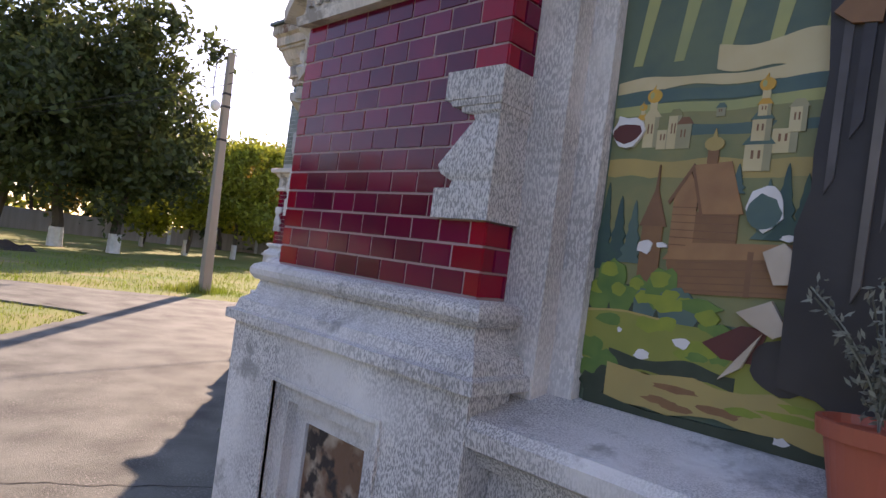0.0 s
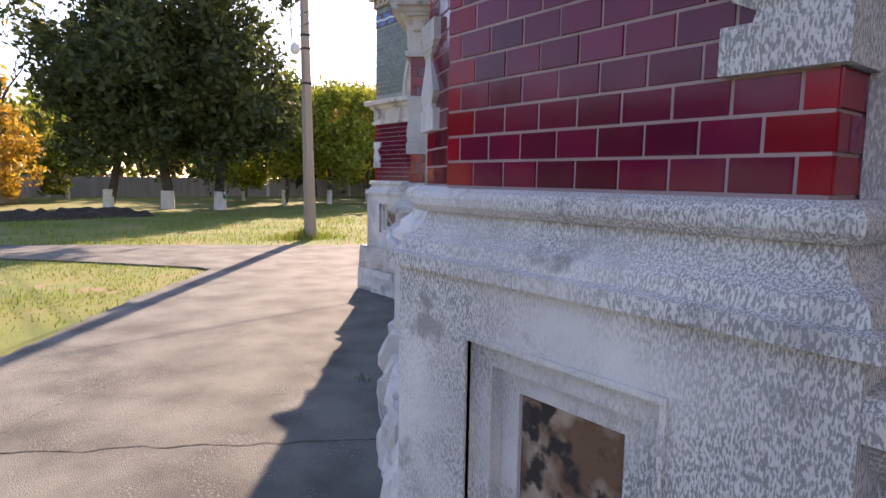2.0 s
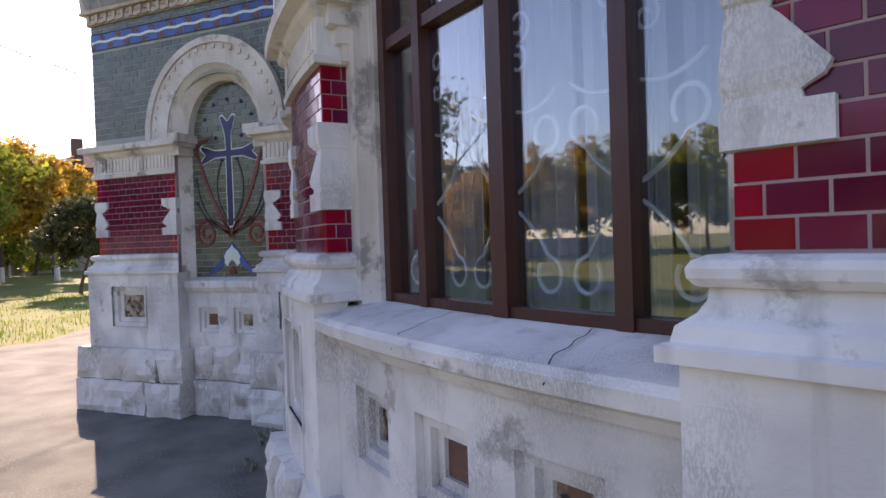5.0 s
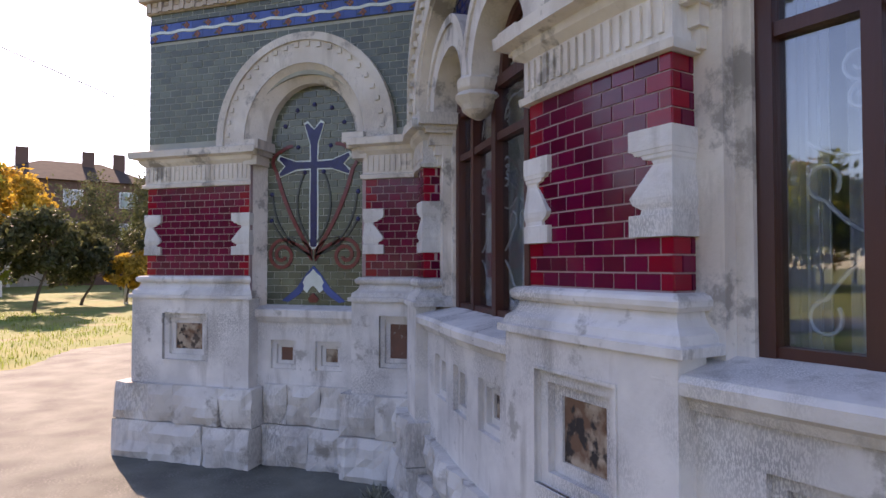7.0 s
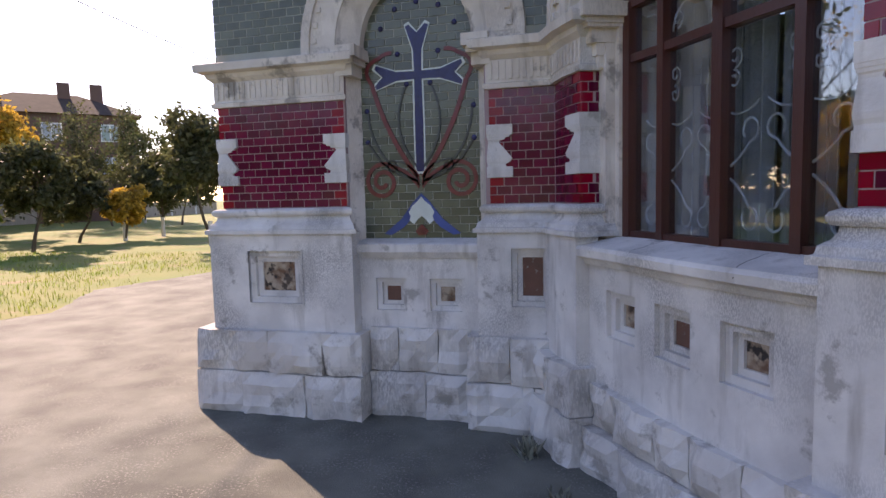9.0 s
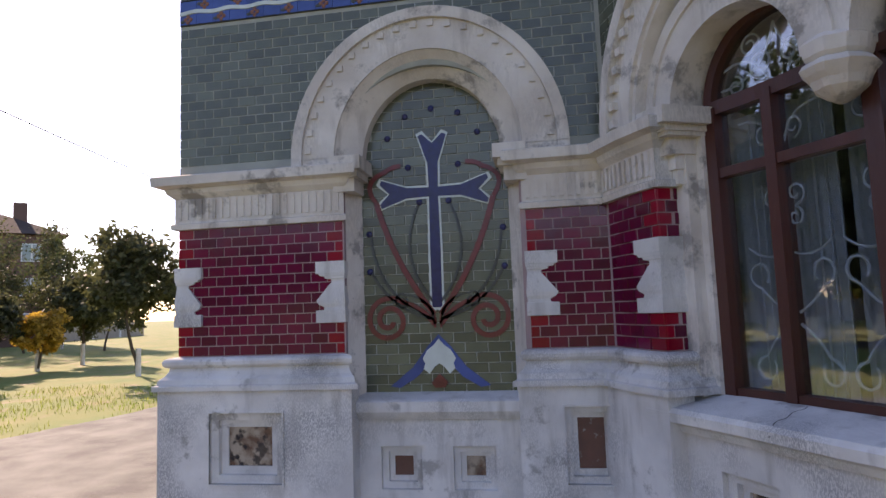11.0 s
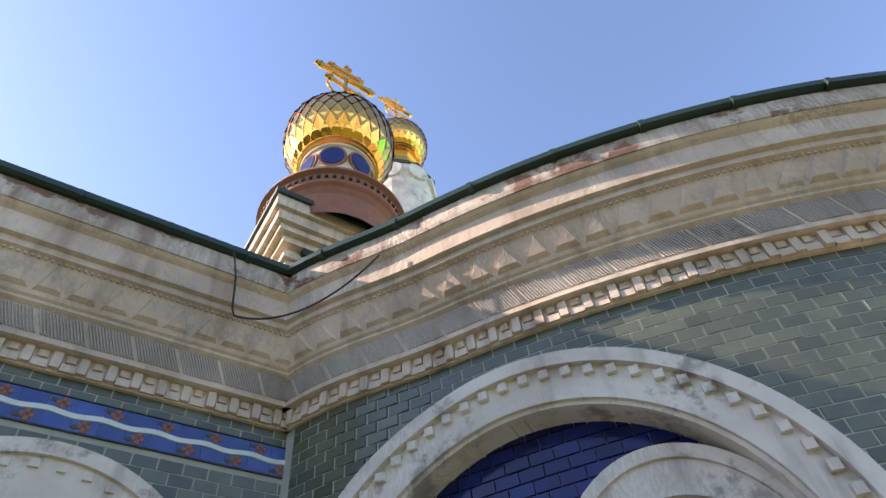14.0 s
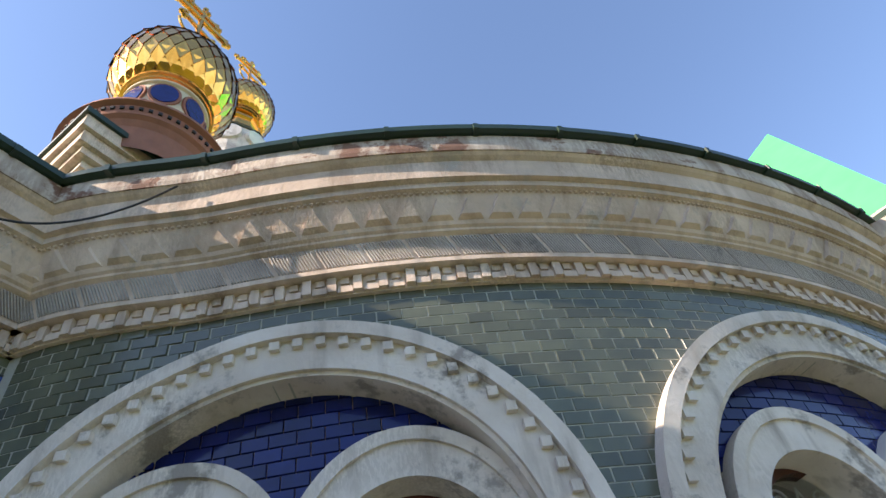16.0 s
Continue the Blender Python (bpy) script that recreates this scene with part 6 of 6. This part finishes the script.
tree(at(160, 44), 7, 2.4, 3.4, LEAF_LIME, 8000, 0.17, 18, "small yellow-green tree near the fence", 0.14, True)
tree(at(173.5, 45), 6, 2.0, 2.6, LEAF_LIME, 5000, 0.17, 19, "small yellow-green tree near the fence", 0.14, True)
tree(at(179.2, 38), 5, 2.6, 2.6, LEAF_GOLD, 7000, 0.16, 20, "low golden autumn tree beside the shed", 0.14, False)
tree(at(178.7, 41), 13, 4.5, 7.5, LEAF_GOLD, 300, 0.14, 21, "tall bare tree with only a few golden leaves", 0.22, False, bare=True)
tree(at(185, 52), 9, 4.0, 5.0, LEAF_GOLD, 8000, 0.18, 22, "golden autumn tree with a full crown", 0.2, False)
for i, (az, dist, hh, cr, lm) in enumerate(((127.0, 24, 5.2, 1.5, LEAF_GREY), (129.0, 45, 5.0, 1.8, LEAF_GREY), (130.6, 32, 4.1, 1.35, LEAF_GREY), (134.2, 48, 8.4, 2.7, LEAF_GREY), (131.8, 52, 7.6, 2.2, LEAF_DARK), (136.8, 30, 3.4, 1.2, LEAF_GREY), (133.5, 30, 2.4, 0.75, LEAF_GOLD),
                                            (139.9, 26, 4.1, 1.3, LEAF_GREY), (146.0, 50, 9, 3.0, LEAF_DARK))):
    tree(at(az, dist, (0.82, -4.39)), hh, cr, hh * 0.62, lm, 7000, 0.11, 50 + i, ("yellowing" if lm is LEAF_GOLD else "grey-green" if lm is LEAF_GREY else "leafy green") + " young tree on the lawn", 0.08, i % 2 == 0)
# from i = 22 the belt is added out of view, to darken pane and tile reflections
for i in range(2, 72):
    az = 142 + 2.35 * i
    tree(at(az, 62 + 6 * math.sin(i * 2.1)), 9, 4.4, 4.4 if i < 22 else 6.0, (LEAF_LIME, LEAF_DARK, LEAF_LIME, LEAF_GOLD)[i % 4], 2600, 0.34, 100 + i, "tree of the distant belt, which runs on out of view for reflections", 0.2, False)


# ---- fence, shed, earth mound, far houses ----
def fence():
    root = tagged(new("fence"), "low white and grey concrete fence along the trees", "fence")
    bm = bmesh.new()
    hexa(bm, [(-0.06, 0, 0), (0.06, 0, 0), (0.06, 3.9, 0), (-0.06, 3.9, 0), (-0.06, 0, 1.5), (0.06, 0, 1.5), (0.06, 3.9, 1.5), (-0.06, 3.9, 1.5)])
    me = mesh_of(bm, "panel", CONC)
    bm = bmesh.new()
    hexa(bm, [(-0.13, -0.13, 0), (0.13, -0.13, 0), (0.13, 0.13, 0), (-0.13, 0.13, 0), (-0.13, -0.13, 1.75), (0.13, -0.13, 1.75), (0.13, 0.13, 1.75), (-0.13, 0.13, 1.75)])
    po = mesh_of(bm, "post", LIME)
    for i in range(22):
        y = -28 + 4 * i
        piece("panel", me, root, pose(-46, y + 0.05, -0.04))
        piece("post", po, root, pose(-46, y, -0.04))


fence()


def shed():
    root = tagged(new("shed"), "low grey brick shed with a flat dark roof", "shed")
    bm = bmesh.new()
    hexa(bm, [(-40, -9, 0), (-34, -9, 0), (-34, -2.4, 0), (-40, -2.4, 0), (-40, -9, 2.3), (-34, -9, 2.2), (-34, -2.4, 2.2), (-40, -2.4, 2.3)])
    part("wall", bm, CONC, root)
    bm = bmesh.new()
    hexa(bm, [(-40.3, -9.2, 2.3), (-33.7, -9.2, 2.2), (-33.7, -2.2, 2.2), (-40.3, -2.2, 2.3), (-40.3, -9.2, 2.5), (-33.7, -9.2, 2.38), (-33.7, -2.2, 2.38), (-40.3, -2.2, 2.5)])
    part("roof", bm, EARTH, root)
    for y in (-8.2, -5.2):
        bm = bmesh.new()
        hexa(bm, [(-34.05, y, 0), (-33.95, y, 0), (-33.95, y + 2.2, 0), (-34.05, y + 2.2, 0), (-34.05, y, 1.9), (-33.95, y, 1.9), (-33.95, y + 2.2, 1.9), (-34.05, y + 2.2, 1.9)])
        part("door", bm, ROOM, root, "dull grey metal door")


shed()


def mound():
    bm = bmesh.new()
    n, m = 60, 16
    rows = []
    for i in range(n + 1):
        row = []
        for j in range(m + 1):
            a, b = i / n, j / m
            h = 0.55 * math.sin(math.pi * b) * math.sin(math.pi * a) ** 0.4 * (0.7 + 0.6 * noise.noise((a * 14, b * 4, 1)))
            row.append(bm.verts.new((-20.5 + 2.0 * (b - 0.5) - 1.6 * a, -4.6 + 6.0 * a, -0.08 + max(0, h))))
        rows.append(row)
    for i in range(n):
        for j in range(m):
            bm.faces.new((rows[i][j], rows[i + 1][j], rows[i + 1][j + 1], rows[i][j + 1]))
    thing("earth_mound", bm, EARTH, "long heap of dark dug earth on the lawn", "earth heap")


mound()


def far_house(x, y, rot, w, h, floors, cols, label, name="house"):
    root = tagged(new(name), label, "house")
    root.matrix_basis = pose(x, y, -0.05, 0, 0, rot)
    bm = bmesh.new()
    hexa(bm, [(-w / 2, 0, 0), (w / 2, 0, 0), (w / 2, 11, 0), (-w / 2, 11, 0), (-w / 2, 0, h), (w / 2, 0, h), (w / 2, 11, h), (-w / 2, 11, h)])
    part("wall", bm, BRICKFAR, root)
    bm = bmesh.new()
    v = [bm.verts.new(p) for p in ((-w / 2 - .5, -.5, h), (w / 2 + .5, -.5, h), (w / 2 + .5, 11.5, h), (-w / 2 - .5, 11.5, h), (-w / 2 + 4, 5.5, h + 2.4), (w / 2 - 4, 5.5, h + 2.4))]
    for f in ((0, 1, 5, 4), (1, 2, 5), (2, 3, 4, 5), (3, 0, 4), (0, 3, 2, 1)):
        bm.faces.new([v[i] for i in f])
    roof = part("roof", bm, FARROOF, root, "brown pitched roof")
    for cx in (-w * .3, 0.1 * w, w * .3):
        bm = bmesh.new()
        bmesh.ops.create_cube(bm, size=1, matrix=Matrix.Translation((cx, 4.5, h + 2.2)) @ Matrix.Diagonal((1.0, 0.7, 2.2, 1)))
        part("chimney", bm, BRICKFAR, roof)
    for f in range(floors):
        for c in range(cols):
            wx, wz = -w / 2 + w * (c + 0.5) / cols, 1.2 + (h - 0.6) / floors * f
            win = None
            bm = bmesh.new()
            hexa(bm, [(wx - .75, -.06, wz), (wx + .75, -.06, wz), (wx + .75, .1, wz), (wx - .75, .1, wz), (wx - .75, -.06, wz + 1.5), (wx + .75, -.06, wz + 1.5), (wx + .75, .1, wz + 1.5), (wx - .75, .1, wz + 1.5)])
            win = part("window", bm, IRON, root, "white window frame")
            for s in (-.36, .36):
                bm = bmesh.new()
                hexa(bm, [(wx + s - .3, -.09, wz + .08), (wx + s + .3, -.09, wz + .08), (wx + s + .3, 0, wz + .08), (wx + s - .3, 0, wz + .08), (wx + s - .3, -.09, wz + 1.42), (wx + s + .3, -.09, wz + 1.42), (wx + s + .3, 0, wz + 1.42), (wx + s - .3, 0, wz + 1.42)])
                part("pane", bm, GLASSFAR, win)


far_house(*at(138.1, 62, (1.2, -4.42))[:2], 50, 13, 9.2, 3, 3, "brown brick three-storey house behind trees")
far_house(*at(147.5, 105, (1.57, -4.46))[:2], 50, 22, 9, 3, 6, "distant brown brick apartment house")

# ---- glazed tiles, piece by piece ----
TILE_GAP = 0.0046


def tile_mesh(w, h, m, name="tile"):
    bm = bmesh.new()
    e = 0.0015
    f = [bm.verts.new(p) for p in ((e, 0, e), (w - e, 0, e), (w - e, 0, h - e), (e, 0, h - e))]
    b = [bm.verts.new(p) for p in ((0, 0.004, 0), (w, 0.004, 0), (w, 0.004, h), (0, 0.004, h))]
    g = [bm.verts.new(p) for p in ((0, 0.014, 0), (w, 0.014, 0), (w, 0.014, h), (0, 0.014, h))]
    bm.faces.new(f)
    for i in range(4):
        j = (i + 1) % 4
        bm.faces.new((f[i], b[i], b[j], f[j]))
        bm.faces.new((b[i], g[i], g[j], b[j]))
    return mesh_of(bm, name, m)


MESHES = {}


def lay(parent, M, u0, u1, z0, rows, mat, skip=None, quoin0=False, quoin1=False, length=LEN, tile_d=0.0, collect=None, limit=None):
    for r in range(rows):
        z = z0 + r * ROW
        cuts = [u0]
        first = length * (1.0 if r % 2 == 0 else 0.5)
        u = u0 + first
        while u < u1 - length * 0.3:
            cuts.append(u)
            u += length
        cuts.append(u1)
        for i, (a, b) in enumerate(zip(cuts, cuts[1:])):
            if skip and skip((a + b) / 2, z + ROW / 2):
                continue
            m = BRIGHT if (mat is RED and ((quoin0 and i == 0) or (quoin1 and i == len(cuts) - 2))) else mat
            w = round(b - a - (TILE_GAP if mat is RED else 0.006), 3)
            t = axis_frame(M, (a + b) / 2, tile_d, z + TILE_GAP / 2) @ pose(-w / 2, random.uniform(-0.001, 0.001), 0, random.uniform(-.25, .25), 0, random.uniform(-.4, .4))
            if collect is not None and (limit is None or limit((a + b) / 2, z)):
                collect.append((t, w))
                continue
            key = (w, m.name)
            if key not in MESHES:
                MESHES[key] = tile_mesh(w, ROW - TILE_GAP, m)
            piece("tile", MESHES[key], parent, t)


def join_tiles(parent, items, m, label):
    V, F = [], []
    for t, w in items:
        i = len(V)
        h, e = ROW - TILE_GAP, 0.001
        for p in ((e, 0, e), (w - e, 0, e), (w - e, 0, h - e), (e, 0, h - e), (0, 0.012, 0), (w, 0.012, 0), (w, 0.012, h), (0, 0.012, h)):
            V.append(tuple(t @ Vector(p)))
        F.append((i, i + 1, i + 2, i + 3))
        for k in range(4):
            j = (k + 1) % 4
            F.append((i + k, i + 4 + k, i + 4 + j, i + j))
    me = bpy.data.meshes.new("tiles")
    me.from_pydata(V, [], F)
    me.materials.append(m)
    ob = new("tiles", me)
    ob.parent = parent
    tagged(ob, label, kind="stuff")


def bay(name, parent_wall, label):
    ob = new(name)
    ob.parent = parent_wall
    return tagged(ob, label)


def tiles():
    red_d = bay("red_tiling", wall_d, "oxblood glazed tile courses")
    lay(red_d, on_d, -2.575, -1.512, Z_B, 13, RED, None, True, True, 1.063 / 10.5)
    lay(red_d, on_d, -0.437, 0.06, Z_B, 13, RED, None, True, False, 0.101)
    side = bay("red_tiling", wall_d, "oxblood glazed tile courses")
    lay(side, on_side, -0.9, 0, Z_B, 13, RED)
    red_p = bay("red_tiling", wall_p, "oxblood glazed tile courses")
    lay(red_p, on_p, 0.0, U_C, Z_B, 13, RED, None, False, True, U_C / 4.0)
    lay(red_p, on_p, U_B0, U_B1, Z_B, 13, RED, None, True, True, (U_B1 - U_B0) / 7.5)
    lay(red_p, on_p, U_A, U_END, Z_B, 13, RED, None, True, False, 0.101)
    # returns of the piers beside the windows
    for M0, edge, s, par in ((on_p, U_B0, -1, red_p), (on_p, U_B1, 1, red_p), (on_p, U_C, 1, red_p), (on_p, U_A, -1, red_p), (on_a, 4.59, 1, None)):
        par = par or bay("red_tiling", wall_a, "scarlet corner tiles")
        if s > 0:
            f = lambda u, d, z, M0=M0, edge=edge: M0(edge + d, -u, z)
            lay(par, f, 0.0, 0.13, Z_B, 13, RED, length=0.09, quoin0=True)
        else:
            f = lambda u, d, z, M0=M0, edge=edge: M0(edge - d, u, z)
            lay(par, f, -0.13, 0.0, Z_B, 13, RED, length=0.09, quoin1=True)
    red_a = bay("red_tiling", wall_a, "oxblood glazed tile courses")
    lay(red_a, on_a, 3.73, 4.59, Z_B, 13, RED, None, True, True, 0.86 / 8.5)
    # green fields
    top_rows = int((Z_TILE - 2.69) / ROW)

    def skip_d(u, z):
        if 3.66 < z < 3.85:
            return True
        return z < N_SP + 0.02 or ((u - NX) / (N_OUT - 0.04)) ** 2 + ((z - N_SP) / (N_OUT + 0.01)) ** 2 < 1
    green_d = bay("green_tiling", wall_d, "grey-green glazed tile courses")
    rest = []
    lay(green_d, on_d, -2.57, 0.13, 2.69, top_rows + 1, GREEN, skip_d, collect=rest, limit=lambda u, z: z > 3.5 or u < -2.3)
    join_tiles(wall_d, rest, GREEN_I, "grey-green glazed tiles below the cornice")
    rest = []
    lay(green_d, on_side, -6, 0, 2.69, top_rows + 1, GREEN, None, collect=rest)
    join_tiles(wall_d, rest, GREEN_I, "grey-green glazed tiles of the side wall")
    niche = bay("niche_tiling", wall_d, "olive glazed tile courses")

    def skip_n(u, z):
        return abs(u - NX) > 0.5 or (z > N_SP and ((u - NX) / (N_IN + 0.05)) ** 2 + ((z - N_SP) / (N_IN + 0.11)) ** 2 > 1)
    lay(niche, on_d, NX - 0.52, NX + 0.52, 1.31, 33, OLIVE, skip_n, length=0.135, tile_d=-0.162)
    green_p = bay("green_tiling", wall_p, "grey-green glazed tile courses")

    def skip_p(u, z):
        return any(((u - wc) / (a - 0.05)) ** 2 + ((z - Z_SP) / (RISE_OUT - 0.05)) ** 2 < 1 for wc, a, b in BIG)
    rest = []
    lay(green_p, on_p, 0.03, U_END, 2.69, top_rows + 1, GREEN, skip_p, collect=rest, limit=lambda u, z: u > 3.2 or u < 0.25)
    join_tiles(wall_p, rest, GREEN_I, "grey-green glazed tiles of the curved wall")
    rest = []
    lay(green_p, on_a, 3.73, 6.5, 2.69, top_rows + 1, GREEN, lambda u, z: u > 4.6 and z < 3.3, collect=rest)
    join_tiles(wall_a, rest, GREEN_I, "grey-green glazed tiles")
    for mid, (wc, p_out, p_in) in zip((W3, W2), BIG):
        blue = bay("blue_tiling", wall_p, "cobalt blue glazed tile courses")

        def skip_b(u, z):
            if ((u - wc) / (p_in + 0.03)) ** 2 + ((z - Z_SP) / (RISE_IN + 0.06)) ** 2 > 1:
                return True
            return any(((u - mid - TWIN - s * 0.43) / 0.44) ** 2 + ((z - Z_SP) / 0.5) ** 2 < 1 for s in (-1, 1)) or z < 2.75
        lay(blue, on_p, wc - 0.9, wc + 0.9, 2.70, 15, BLUE, skip_b, tile_d=-0.112)


tiles()
